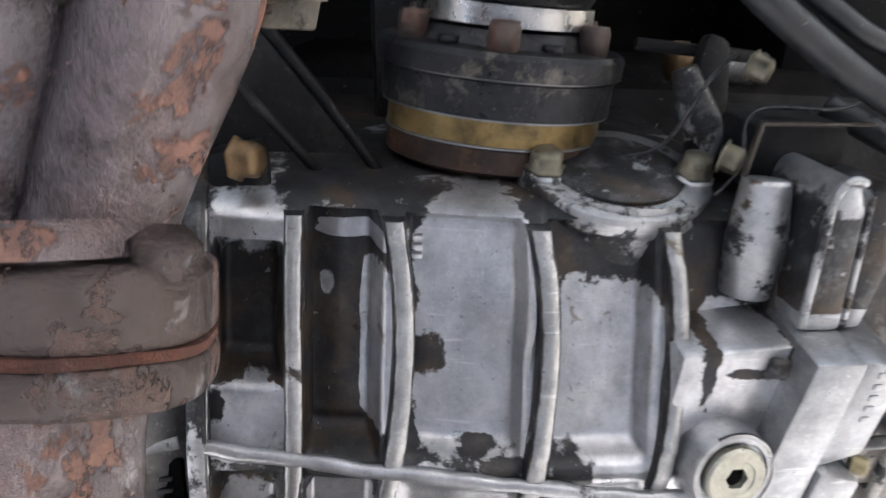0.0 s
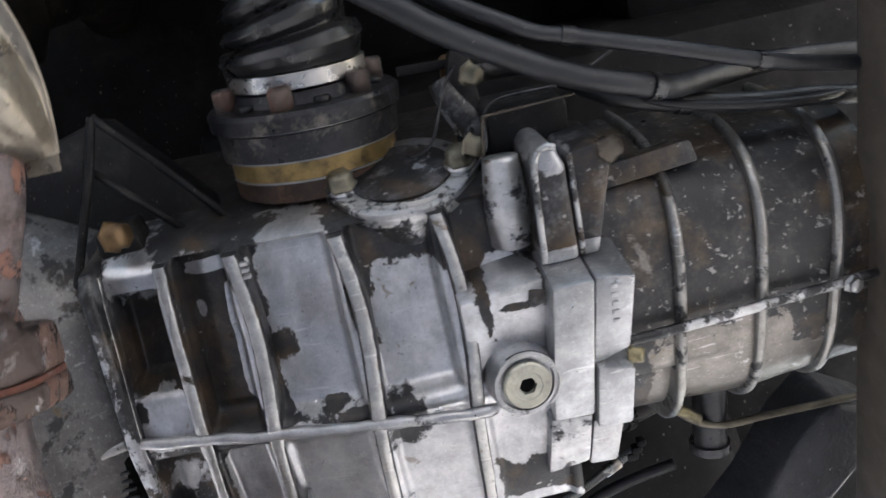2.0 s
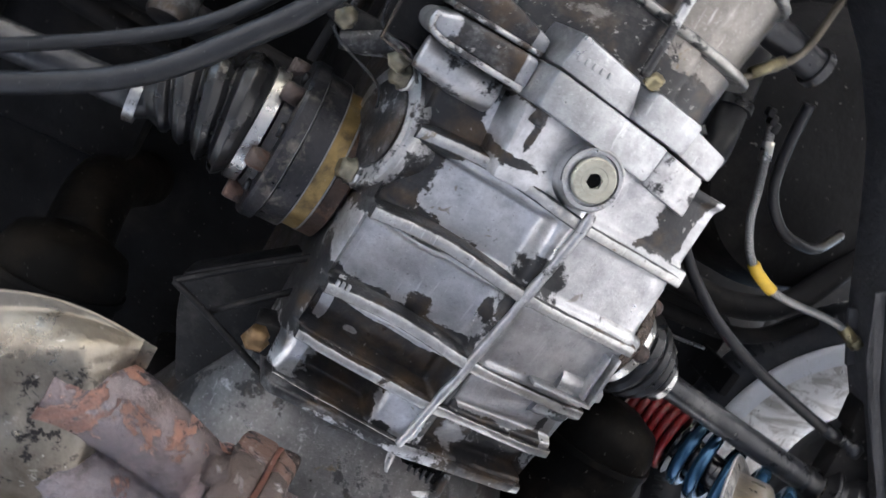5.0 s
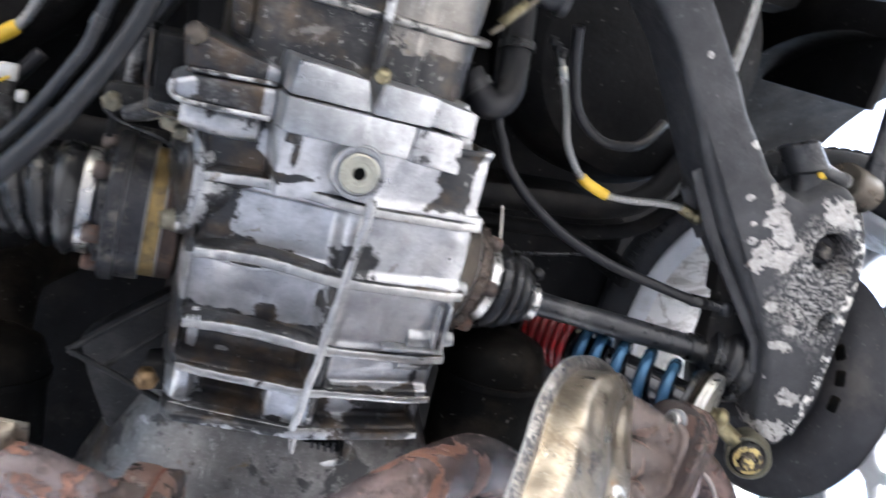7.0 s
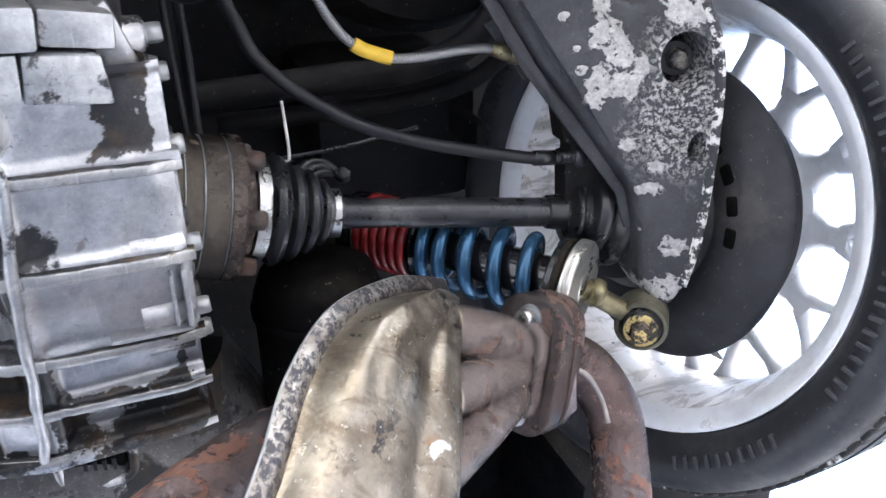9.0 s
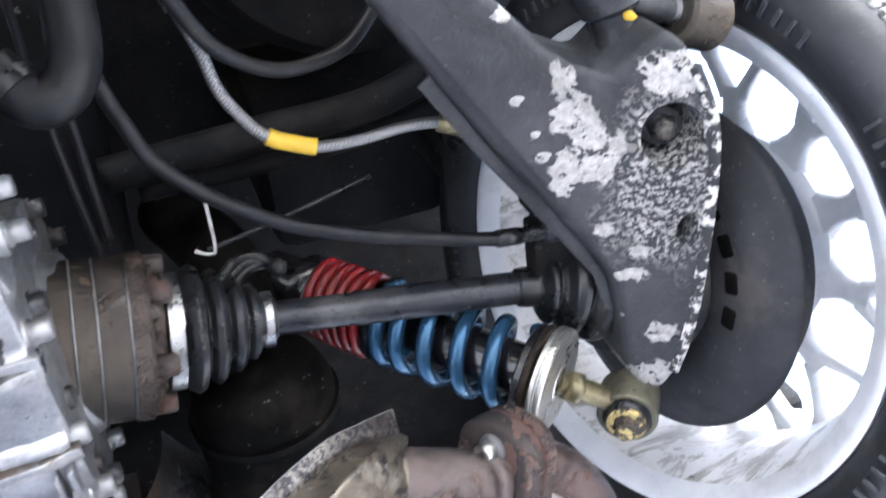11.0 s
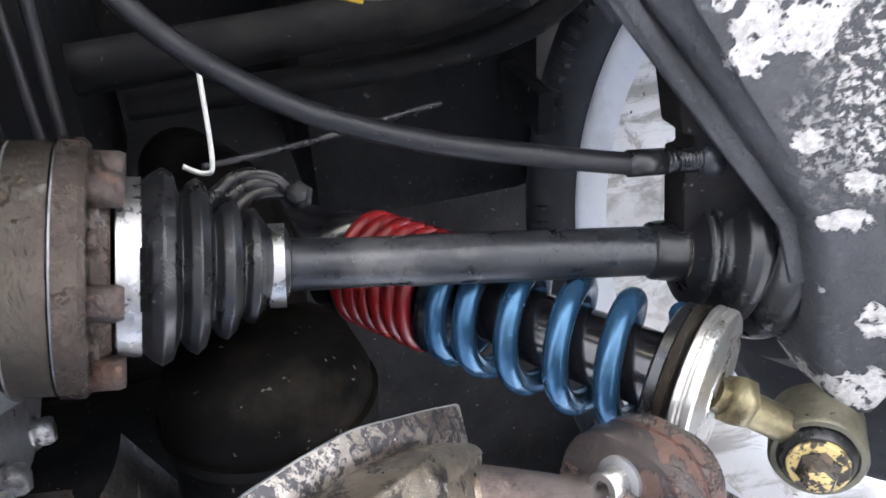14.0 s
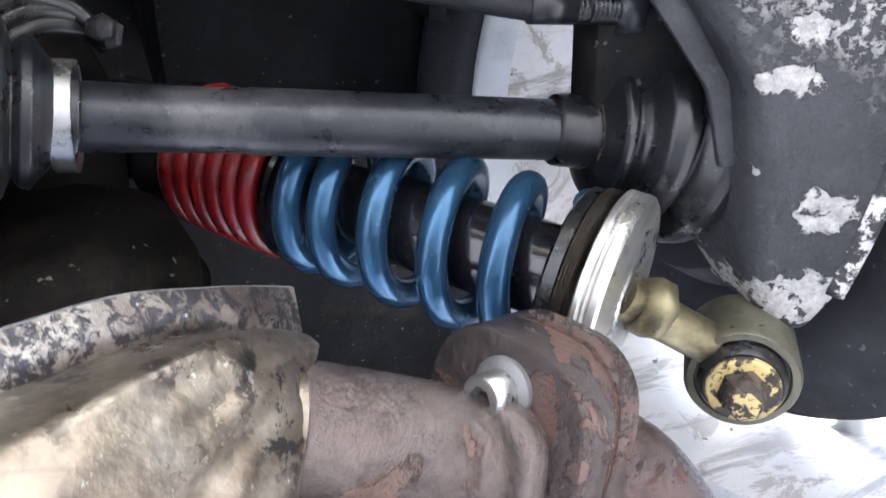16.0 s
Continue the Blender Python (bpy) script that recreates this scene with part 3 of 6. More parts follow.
part("wheel_housing", sheet("wheel_housing", arch(-1), 32, 4, BODY), body)
part("wheel_housing", sheet("wheel_housing", arch(1), 32, 4, BODY), body)
for side in (-1, 1):
    part("inner_wing", block("inner_wing", (side * 0.605 - 0.008, -0.52, 1.235), (side * 0.605 + 0.008, 0.36, 1.5), BODY, 0.004), body)
    # swelling of the torsion-tube housing
    part("tube_housing", lathe("tube_housing", [(0.0, 0.02), (0.004, 0.09), (0.02, 0.135), (0.06, 0.155), (0.12, 0.16)], (side * 0.36, 0.215, 1.0), (side * 0.36, 0.215, 1.2), BODY, 48), body)
    part("body_pipe", tube("body_pipe", [(side * 0.13, 0.035, 1.0), (side * 0.25, 0.04, 1.0), (side * 0.34, 0.045, 1.0), (side * 0.40, 0.075, 1.0), (side * 0.45, 0.16, 1.01)], 0.014, BODY), body)
    part("body_pipe", tube("body_pipe", [(side * 0.15, 0.005, 1.02), (side * 0.30, 0.005, 1.02), (side * 0.40, 0.02, 1.02), (side * 0.46, 0.07, 1.02)], 0.009, BODY), body)
    part("seam_strip", block("seam_strip", (side * 0.40 - 0.006, -0.05, 1.0), (side * 0.40 + 0.006, -0.02, 1.25), BODY, 0.003), body)
    part("chassis_panel", block("chassis_panel", (side * 0.34 - 0.09, -0.13, 1.07), (side * 0.34 + 0.09, 0.02, 1.25), BODY, 0.02), body)
for side in (-1, 1):
    part("wing_panel", block("wing_panel", (side * 0.658 - 0.008, 0.215, 1.005), (side * 0.658 + 0.008, 0.60, 1.5), BODY, 0.004), body)
part("quarter_panel", block("quarter_panel", (-0.90, -0.95, 0.98), (-0.55, -0.53, 1.35), BODY, 0.02), body)
part("quarter_panel", block("quarter_panel", (0.55, -0.95, 0.98), (0.90, -0.53, 1.35), BODY, 0.02), body)
part("engine_case", block("engine_case", (-0.16, -0.75, 0.86), (0.16, -0.30, 1.2), BODY, 0.04), body)
part("gearbox_tunnel", block("gearbox_tunnel", (-0.13, -0.1, 1.03), (0.13, 0.55, 1.2), BODY, 0.03), body)

beam = thing("cross_beam", "dull brown painted steel cross beam under the gearbox tail", "beam")
part("beam_body", block("beam_body", (-0.55, 0.338, 0.742), (0.55, 0.44, 0.80), BEAM, 0.004), beam)
for x in (-0.5, 0.5):
    part("beam_bracket", block("beam_bracket", (x - 0.03, 0.325, 0.80), (x + 0.03, 0.42, 1.12), BODY, 0.004), beam)

# ---- gearbox ----
GB = Vector((0.008, 0.006, 0.0))  # where the gearbox and what is bolted to it sits
gearbox = thing("gearbox", "ribbed cast-aluminium transaxle with flaking black grime", "gearbox")
gearbox.location = GB
RIBS = (-0.130, -0.091, -0.050, 0.011, 0.069, 0.125)


def belly(x, y):
    """Height of the casing's underside."""
    z = 0.752 + 0.155 * max(-y, 0)
    return z + (0.30 * x if x > 0 else -0.05 * x + 1.2 * max(0, -x - 0.085) ** 1.5)


def casing(u, v):
    """u goes round the section from the right wall over the belly to the left wall, v along y."""
    y = -0.130 + 0.255 * v
    s = u * 2 - 1
    edge = 0.84
    x = -0.008 - s / edge * (0.106 if s < 0 else 0.094)
    if abs(s) > edge:
        k = (abs(s) - edge) / (1 - edge)
        x0 = -0.008 - math.copysign(0.106 if s < 0 else 0.094, s)
        out = 0.010 * math.sin(min(1, k * 2.5) * 1.57) if s < 0 else 0.004 * math.sin(min(1, k * 5) * 1.57) - 0.030 * k
        return Vector((x0 + (out if s < 0 else -out), y, belly(x0, y) + 0.004 + (0.20 if s < 0 else 0.07) * k * k + 0.012 * k))
    z = belly(x, y)
    for a, b, right, left in zip(RIBS, RIBS[1:], (0.026, 0.020, 0.014, 0.014, 0.010), (0.016, 0.009, 0.003, 0.005, 0.005)):
        if a <= y <= b:
            q = (y - a) / (b - a)
            deep = right if x > -0.006 else left
            wall = min(1, max(0, min(q, 1 - q) * (b - a) - 0.003) / 0.006)
            ends = min(1, max(0, (abs(x + 0.006) - 0.004) * 160))
            if deep > 0.02 and x > 0:
                ends = min(1, max(0, (x - 0.028) * 200)) * min(1, max(0, (0.088 - x) * 200))
            z += deep * wall * wall * (3 - 2 * wall) * ends
            if b == 0.011 and 0.045 < x < 0.085:
                z -= 0.006 * math.sin((x - 0.045) / 0.04 * math.pi) * max(0, q * 2 - 1)
            if a == -0.091 and x > 0.01:
                z -= 0.003 * math.exp(-((q - 0.5) / 0.22) ** 2) * wall
    z += 0.0016 * noise.noise(Vector((x * 45, y * 45, 3)))
    return Vector((x, y, z))


part("main_casing", sheet("main_casing", casing, 110, 150, CASE, 70), gearbox)


def rib_bar(name, y0, x0, x1, wide, proud, mat, slant=0.0, wave=0.0):
    """A cast rib across the belly, its edge a little worn."""
    n = 40
    verts, faces = [], []
    sec = [(-0.58, -1.8), (-0.50, 0.35), (-0.44, 0.86), (-0.30, 1.06), (0.30, 1.06), (0.44, 0.86), (0.50, 0.35), (0.58, -1.8)]
    for i in range(n + 1):
        q = i / n
        x = x0 + (x1 - x0) * q
        y = y0 + slant * q + wave * math.sin(q * math.pi * 2) + (0.005 * math.sin(q * math.pi) if y0 > -0.06 and x0 > -0.05 else 0)
        j = 1 + 0.05 * noise.noise(Vector((x * 25, y0 * 50, 1)))
        drop = proud * (1.25 if 0.15 < q < 0.9 else 0.9)
        for a, b in sec:
            verts.append((x, y + a * wide * j, belly(x, y) - b * drop))
    m = len(sec)
    for i in range(n):
        for k in range(m - 1):
            faces.append((i * m + k, i * m + k + 1, (i + 1) * m + k + 1, (i + 1) * m + k))
    faces += [tuple(range(m)), tuple(n * m + k for k in reversed(range(m)))]
    me = mesh_of(name, verts, faces, mat)
    sharpen(me, 60)
    return me


for y0, wide, proud, wave in ((-0.130, 0.0082, 0.004, 0.0), (-0.091, 0.0080, 0.004, 0.0004), (-0.050, 0.0092, 0.005, -0.0006), (0.011, 0.0098, 0.006, -0.0008), (0.069, 0.0088, 0.006, -0.0006)):
    part("rib", rib_bar("rib", y0, -0.012, 0.100, wide, proud, ALU_RIB, 0.0, wave), gearbox)
    part("rib", rib_bar("rib", y0 - 0.004, -0.106, -0.006, wide * 0.85, proud * 0.6, ALU_RIB, 0.004, -wave * 0.25), gearbox)
# wedge where the rib by the plug meets the left corner
part("rib_wedge", slab("rib_wedge", [(-0.106, 0.062), (-0.106, 0.074), (-0.02, 0.074), (-0.02, 0.066)], 0.012, ALU_BARE, pose(0, 0, 0.757, 0, 0, 0), 0.002), gearbox)
seam = catmull([(0.004, -0.134, 0.7695), (0.001, -0.10, 0.765), (-0.003, -0.05, 0.7565), (-0.007, 0.01, 0.748), (-0.014, 0.066, 0.7455), (-0.0135, 0.082, 0.746)], 10)
seam = [p + Vector((0.0012 * noise.noise(p * 60), 0, 0.0005 * noise.noise(p * 150))) for p in seam]
part("seam_rib", tube("seam_rib", seam, [0.0035 * (1 + 0.25 * noise.noise(p * 110)) for p in seam], ALU_BARE, 8, smooth_path=False), gearbox)
# flange face towards the engine
part("flange_lip", slab("flange_lip", [(0.106, 0.792), (0.10, 0.783), (0.0, 0.764), (-0.094, 0.772), (-0.106, 0.785), (-0.106, 0.86), (0.106, 0.90)], 0.008, ALU_DARK, Matrix.Translation((0, -0.127, 0)) @ pose(0, 0, 0, 90, 0, 0), 0.002), gearbox)

# left side cover of the differential with its bolts
part("side_cover", lathe("side_cover", [(-0.012, 0.094), (0.0, 0.094), (0.002, 0.092), (0.002, 0.06), (0.012, 0.056), (0.014, 0.040)], (-0.096, -0.008, 0.868), (-1, -0.008, 0.868), ALU_LIGHT, 64), gearbox)
for k in range(9):
    a = -2.5 + k * 0.62
    at = Vector((-0.098, -0.008 + 0.086 * math.cos(a - 0.6), 0.868 + 0.086 * math.sin(a - 0.6)))
    part("cover_bolt", hex_head("cover_bolt", at, (-1, 0, 0), 0.012, 0.009, ALU_DARK), gearbox)
for y, z in ((0.099, 0.832), (0.066, 0.788), (0.010, 0.768), (-0.036, 0.770), (-0.058, 0.780), (0.122, 0.838)):
    part("boss", lathe("boss", [(-0.03, 0.0125), (-0.002, 0.0115), (0.0, 0.010), (0.0, 0.0)], (-0.100, y, z), (-1, y, z), ALU_BARE, 20), gearbox)
    part("cover_bolt", hex_head("cover_bolt", (-0.100, y, z), (-1, 0.05, 0), 0.0115, 0.011, STEEL_DULL), gearbox)
# flanged edge plates of the left side, split where the rib by the plug ends
part("plate_edge", block("plate_edge", (-0.1035, -0.046, 0.764), (-0.092, 0.058, 0.84), ALU_LIGHT, 0.003), gearbox)
part("plate_edge", block("plate_edge", (-0.099, 0.056, 0.774), (-0.088, 0.082, 0.85), ALU_LIGHT, 0.003), gearbox)
part("plate_edge", slab("plate_edge", [(-0.086, 0.080), (-0.098, 0.080), (-0.086, 0.135), (-0.076, 0.165), (-0.064, 0.16)], 0.05, ALU_BARE, Matrix.Translation((0, 0, 0.803)), 0.003), gearbox)
# raised frame round the left pad
for lo, hi in (((-0.099, -0.040), (-0.0955, 0.000)), ((-0.091, -0.038), (-0.0885, -0.002)), ((-0.099, -0.0425), (-0.050, -0.0395))):
    part("pad_frame", block("pad_frame", (*lo, 0.752), (*hi, 0.770), ALU_BARE, 0.0014), gearbox)

# drain plug
plug_dir = Vector((0.10, 0.06, -1)).normalized()
pp = Vector((0.001, 0.098, 0.741))
part("drain_boss", lathe("drain_boss", [(-0.03, 0.024), (0.0, 0.0200), (0.002, 0.0188), (0.002, 0.0164), (-0.001, 0.0160), (-0.001, 0.0)], pp, pp + plug_dir, ALU_BARE, 48), gearbox)
rot = frame_to(plug_dir).to_4x4()
plug = lathe("drain_plug", [(0.0, 0.0), (0.0, 0.0132), (0.001, 0.0142), (0.0040, 0.0142), (0.0052, 0.0131), (0.0052, 0.0086), (0.0047, 0.0082), (0.0047, 0.0)], pp, pp + plug_dir, PLUG, 48)
bm = bmesh.new()
bmesh.ops.create_cone(bm, cap_ends=True, segments=6, radius1=0.0054, radius2=0.0054, depth=0.008)
bm.transform(Matrix.Translation(pp + plug_dir * 0.006) @ rot)
plug = cut(plug, [finish("socket", bm, PLUG)])
plug_ob = part("drain_plug", plug, gearbox, "steel drain plug with a hexagon socket")
# Near-black plate paints shade onto the socket floor.
part("socket_floor_shade", hex_head("socket_floor_shade", pp + plug_dir * 0.0012, plug_dir, 0.0092, 0.001, SHADE_PRINT_BLACK, False), plug_ob)
part("washer_lip", tube("washer_lip", [pp + rot.to_3x3() @ Vector((0.0192 * math.cos(a), 0.0192 * math.sin(a), 0.0015)) for a in np.linspace(-0.4, 2.6, 14)], 0.0012, ALU_RIB, 8), gearbox)

# stepped blocks beside the plug
TB = pose(0, 0, 0, 0, 8.5, 0)


def lug(name, outline, z, thick, mat=None, bevel=0.0025):
    part(name, slab(name, outline, thick, mat or ALU_LIGHT, Matrix.Translation((0, 0, z)) @ TB, bevel, 0.0004), gearbox)


lug("cast_block", [(0.060, 0.1195), (0.060, 0.1435), (-0.036, 0.1365), (-0.034, 0.1115)], 0.7405, 0.05)
lug("cast_block", [(0.059, 0.1445), (0.055, 0.1675), (0.006, 0.162), (-0.002, 0.1395)], 0.7445, 0.05)
lug("cast_block", [(0.0, 0.140), (-0.006, 0.1625), (-0.048, 0.159), (-0.046, 0.1365)], 0.7385, 0.05)
lug("cast_block", [(-0.034, 0.110), (-0.037, 0.1355), (-0.075, 0.131), (-0.078, 0.104)], 0.743, 0.05, ALU_BARE)
lug("cast_block", [(-0.046, 0.137), (-0.048, 0.157), (-0.085, 0.150), (-0.083, 0.131)], 0.748, 0.05, ALU_BARE)
lug("web_plate", [(0.055, 0.070), (0.06, 0.12), (-0.03, 0.112), (-0.080, 0.105), (-0.100, 0.071)], 0.757, 0.04, CASE, 0.002)
lug("web_plate", [(-0.068, 0.105), (-0.072, 0.148), (-0.082, 0.155), (-0.098, 0.11), (-0.098, 0.07)], 0.766, 0.05, ALU_BARE, 0.003)
part("block_bolt", hex_head("block_bolt", (-0.004, 0.163, 0.752), (0, 0.8, -0.5), 0.009, 0.008, ZINC), gearbox)
part("stud_bolt", hex_head("stud_bolt", (0.048, 0.1185, 0.752), (0.1, -1, -0.35), 0.010, 0.010, ALU_DARK), gearbox)
# embossed casting marks, too worn to read
for k in range(5):
    part("casting_mark", block("casting_mark", (0.026 + k * 0.006, 0.1525, -0.0003), (0.029 + k * 0.006, 0.1565, 0.001), ALU_LIGHT, 0.0003, m=Matrix.Translation((0, 0, 0.7442)) @ TB), gearbox)
for k in range(3):
    part("casting_mark", block("casting_mark", (0.088 + k * 0.004, -0.043, 0.775), (0.090 + k * 0.004, -0.039, 0.7785), ALU_BARE, 0.0003), gearbox)

# posts rising to the upper mounting
part("cast_post", slab("cast_post", [(0.063, 0.1215), (0.063, 0.1425), (0.118, 0.1415), (0.130, 0.137), (0.132, 0.129), (0.126, 0.1235)], 0.07, POST, pose(0, 0, 0.752, 0, -1, 0), 0.004, seg=3), gearbox)
part("cast_post", slab("cast_post", [(0.062, 0.1445), (0.062, 0.155), (0.122, 0.170), (0.126, 0.160), (0.124, 0.1435)], 0.06, POST, pose(0, 0, 0.757, 0, -1, 0), 0.003), gearbox)
part("post_rim", tube("post_rim", [(0.066, 0.1222, 0.7525), (0.100, 0.1230, 0.7530), (0.124, 0.1245, 0.7535), (0.131, 0.1300, 0.7537), (0.130, 0.1365, 0.7540)], 0.0020, ALU, 10), gearbox, "bare worn edge of the post")
part("post_rim", tube("post_rim", [(0.064, 0.1450, 0.7575), (0.100, 0.1447, 0.7580), (0.123, 0.1445, 0.7590)], 0.0018, ALU, 10), gearbox)
part("post_bolt", hex_head("post_bolt", (0.119, 0.166, 0.762), (0.5, 0.6, -0.6), 0.012, 0.008, CV_GREY), gearbox)
part("cast_boss", tube("cast_boss", [(0.070, 0.110, 0.782), (0.095, 0.111, 0.782), (0.122, 0.112, 0.785)], [0.012, 0.0135, 0.0105], ALU, 20), gearbox)

# right differential cover: a bulging neck, a lens-shaped flange and its two ears
axis0 = Vector((0.066, 0.057, 0.824))
neck = lathe("cover_neck", [(-0.012, 0.016), (0.0, 0.026), (0.012, 0.034), (0.026, 0.039), (0.042, 0.0405)], axis0, axis0 + Vector((1, 0.02, 0)), ALU, 56, caps=False)
part("cover_neck", neck, gearbox)
lens = []
for a in np.linspace(0, 2 * math.pi, 56, endpoint=False):
    c, q = math.cos(a), math.sin(a)
    lens.append((0.0465 * math.copysign(abs(c) ** 0.8, c), 0.040 * q * (1 - 0.25 * abs(c) ** 2)))
CF = Matrix.Translation((0.103, 0.0565, 0.822)) @ pose(0, 0, 0, 0, 16, 0) @ pose(0, 0, 0, 90, 0, 90)
part("cover_flange", slab("cover_flange", lens, 0.012, ALU, CF, 0.003, 0.0006), gearbox)
part("cover_face", slab("cover_face", [(x * 0.70, y * 0.72) for x, y in lens], 0.003, ALU_DARK, CF @ Matrix.Translation((0, 0, 0.0112)), 0.001), gearbox)
for y, z in ((0.0205, 0.815), (0.0915, 0.812)):
    part("ear_boss", lathe("ear_boss", [(-0.012, 0.0095), (0.0, 0.0095), (0.0015, 0.008), (0.0015, 0.0)], (0.115, y, z), (1.075, y, z - 0.28), ALU, 20), gearbox)
    part("cover_bolt", hex_head("cover_bolt", (0.1165, y, z), (0.96, 0, -0.28), 0.0135, 0.009, ZINC_OLD), gearbox)

# tail casing with flats between its ribs
TAIL_C = 0.868


def tail_r(t):
    """Flattened round section."""
    c, s = math.cos(t), math.sin(t)
    return 0.100 / (abs(c) ** 3.2 + abs(s) ** 3.2) ** (1 / 3.2) * (0.97 + 0.03 * c)


def tail(u, v):
    y = 0.118 + 0.222 * v
    t = -u * math.pi * 1.16 + 0.08 * math.pi
    r = tail_r(t) * (1.04 - 0.08 * v) + 0.0008 * noise.noise(Vector((u * 30, v * 20, 0)))
    if t < -1.9 and v < 0.6:
        r -= 0.012 * math.sin(max(0, (0.6 - v) / 0.6) * 1.5)
    return Vector((-0.004 + r * math.cos(t), y, TAIL_C + 0.010 * v + r * math.sin(t)))


part("tail_casing", sheet("tail_casing", tail, 72, 48, TAILM, 70), gearbox)
for y0 in (0.203, 0.257, 0.308):
    verts, faces, n = [], [], 60
    v = (y0 - 0.118) / 0.222
    for i in range(n + 1):
        t = -math.pi * 1.16 * i / n + 0.08 * math.pi
        for k, (a, b) in enumerate(((-0.004, -0.01), (-0.0032, 0.003), (-0.0015, 0.0052), (0.0015, 0.0052), (0.0032, 0.003), (0.004, -0.01))):
            r = tail_r(t) * (1.04 - 0.08 * v) + b
            verts.append((-0.004 + r * math.cos(t), y0 + a + 0.006 * math.cos(t), TAIL_C + 0.010 * v + r * math.sin(t)))
    for i in range(n):
        for k in range(5):
            faces.append((i * 6 + k, i * 6 + k + 1, (i + 1) * 6 + k + 1, (i + 1) * 6 + k))
    me = mesh_of("rib", verts, faces, TAIL_RIB)
    sharpen(me, 60)
    part("rib", me, gearbox)
part("seam_rib", tube("seam_rib", [(-0.002, 0.166, 0.7635), (-0.003, 0.22, 0.7665), (-0.004, 0.335, 0.776)], 0.0034, ALU, 8), gearbox)
part("seam_bolt", hex_head("seam_bolt", (-0.004, 0.312, 0.771), (0, 0.2, -1), 0.009, 0.006, ALU_RIB), gearbox)
part("shelf_edge", slab("shelf_edge", [(0.085, 0.165), (0.10, 0.17), (0.105, 0.228), (0.09, 0.232)], 0.02, TAILM, pose(0, 0, 0.776, 0, -12, 0), 0.003), gearbox)

# bell housing, its vent and its ears
def bell(u, v):
    y = -0.131 - 0.20 * v
    t = 0.15 - u * 3.3
    r = 0.112 + 0.055 * min(1, v * 1.6)
    return Vector((-0.008 + r * 1.06 * math.cos(t), y, 0.895 + r * math.sin(t)))


part("bell_housing", sheet("bell_housing", bell, 64, 30, BELL, 60), gearbox)
part("vent_frame", tube("vent_frame", [(0.000, -0.140, 0.780), (-0.002, -0.156, 0.776), (-0.014, -0.162, 0.774), (-0.042, -0.160, 0.775), (-0.047, -0.150, 0.778), (-0.047, -0.137, 0.782)], 0.0035, ALU, 10, closed=True), gearbox)
# Solid near-black block takes the place of shade inside the vent.
part("vent_shade_block", block("vent_shade_block", (-0.043, -0.157, 0.7772), (-0.007, -0.138, 0.792), SHADE_PRINT_BLACK, 0.003), gearbox)
for k in range(4):
    part("vent_slat", block("vent_slat", (-0.036 + k * 0.006, -0.153, 0.7755), (-0.0335 + k * 0.006, -0.143, 0.780), HOSE, 0.0005), gearbox)
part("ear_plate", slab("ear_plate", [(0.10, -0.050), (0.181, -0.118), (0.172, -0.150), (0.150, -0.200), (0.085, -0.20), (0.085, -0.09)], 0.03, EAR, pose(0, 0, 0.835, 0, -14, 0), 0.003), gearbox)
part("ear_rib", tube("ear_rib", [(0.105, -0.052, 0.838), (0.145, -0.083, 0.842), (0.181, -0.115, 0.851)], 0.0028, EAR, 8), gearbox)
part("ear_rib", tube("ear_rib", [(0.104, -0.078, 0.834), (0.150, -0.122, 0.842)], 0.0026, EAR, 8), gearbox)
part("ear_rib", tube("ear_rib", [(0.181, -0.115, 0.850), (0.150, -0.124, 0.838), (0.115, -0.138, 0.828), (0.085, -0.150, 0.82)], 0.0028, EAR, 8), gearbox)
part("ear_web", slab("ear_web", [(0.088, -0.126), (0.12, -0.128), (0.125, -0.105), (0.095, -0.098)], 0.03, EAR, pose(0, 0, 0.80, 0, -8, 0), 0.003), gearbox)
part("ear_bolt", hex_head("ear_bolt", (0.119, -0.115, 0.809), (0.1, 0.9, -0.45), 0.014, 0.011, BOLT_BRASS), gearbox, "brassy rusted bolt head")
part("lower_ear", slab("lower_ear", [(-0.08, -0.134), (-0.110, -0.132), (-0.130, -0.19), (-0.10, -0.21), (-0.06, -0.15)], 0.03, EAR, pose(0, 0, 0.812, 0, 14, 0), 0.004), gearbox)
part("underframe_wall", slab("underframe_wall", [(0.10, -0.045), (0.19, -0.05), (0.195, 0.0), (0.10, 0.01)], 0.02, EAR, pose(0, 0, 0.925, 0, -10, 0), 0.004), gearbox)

# clutch linkage above the posts
link = thing("gearbox_bracket", "dark grimy bracket with bolts and a thin bent rod", "bracket")
link.location = GB
part("bracket_plate", slab("bracket_plate", [(0.10, 0.096), (0.16, 0.094), (0.182, 0.100), (0.178, 0.112), (0.135, 0.114), (0.10, 0.112)], 0.012, EAR, pose(0, 0, 0.80, 0, -12, 0), 0.004), link)
part("bracket_bolt", hex_head("bracket_bolt", (0.128, 0.097, 0.800), (-0.2, 0.75, -0.6), 0.011, 0.009, ZINC_OLD), link)
part("bracket_bolt", hex_head("bracket_bolt", (0.168, 0.104, 0.803), (-0.2, 0.6, -0.7), 0.010, 0.009, ZINC_OLD), link)
fit = part("fitting", tube("fitting", [(0.158, 0.106, 0.873), (0.157, 0.118, 0.873), (0.155, 0.150, 0.873)], [0.008, 0.0105, 0.0095], BELL, 18), link)
part("fitting_nut", hex_head("fitting_nut", (0.158, 0.107, 0.873), (0.03, -1, 0), 0.018, 0.010, BOLT_BRASS, False), fit)
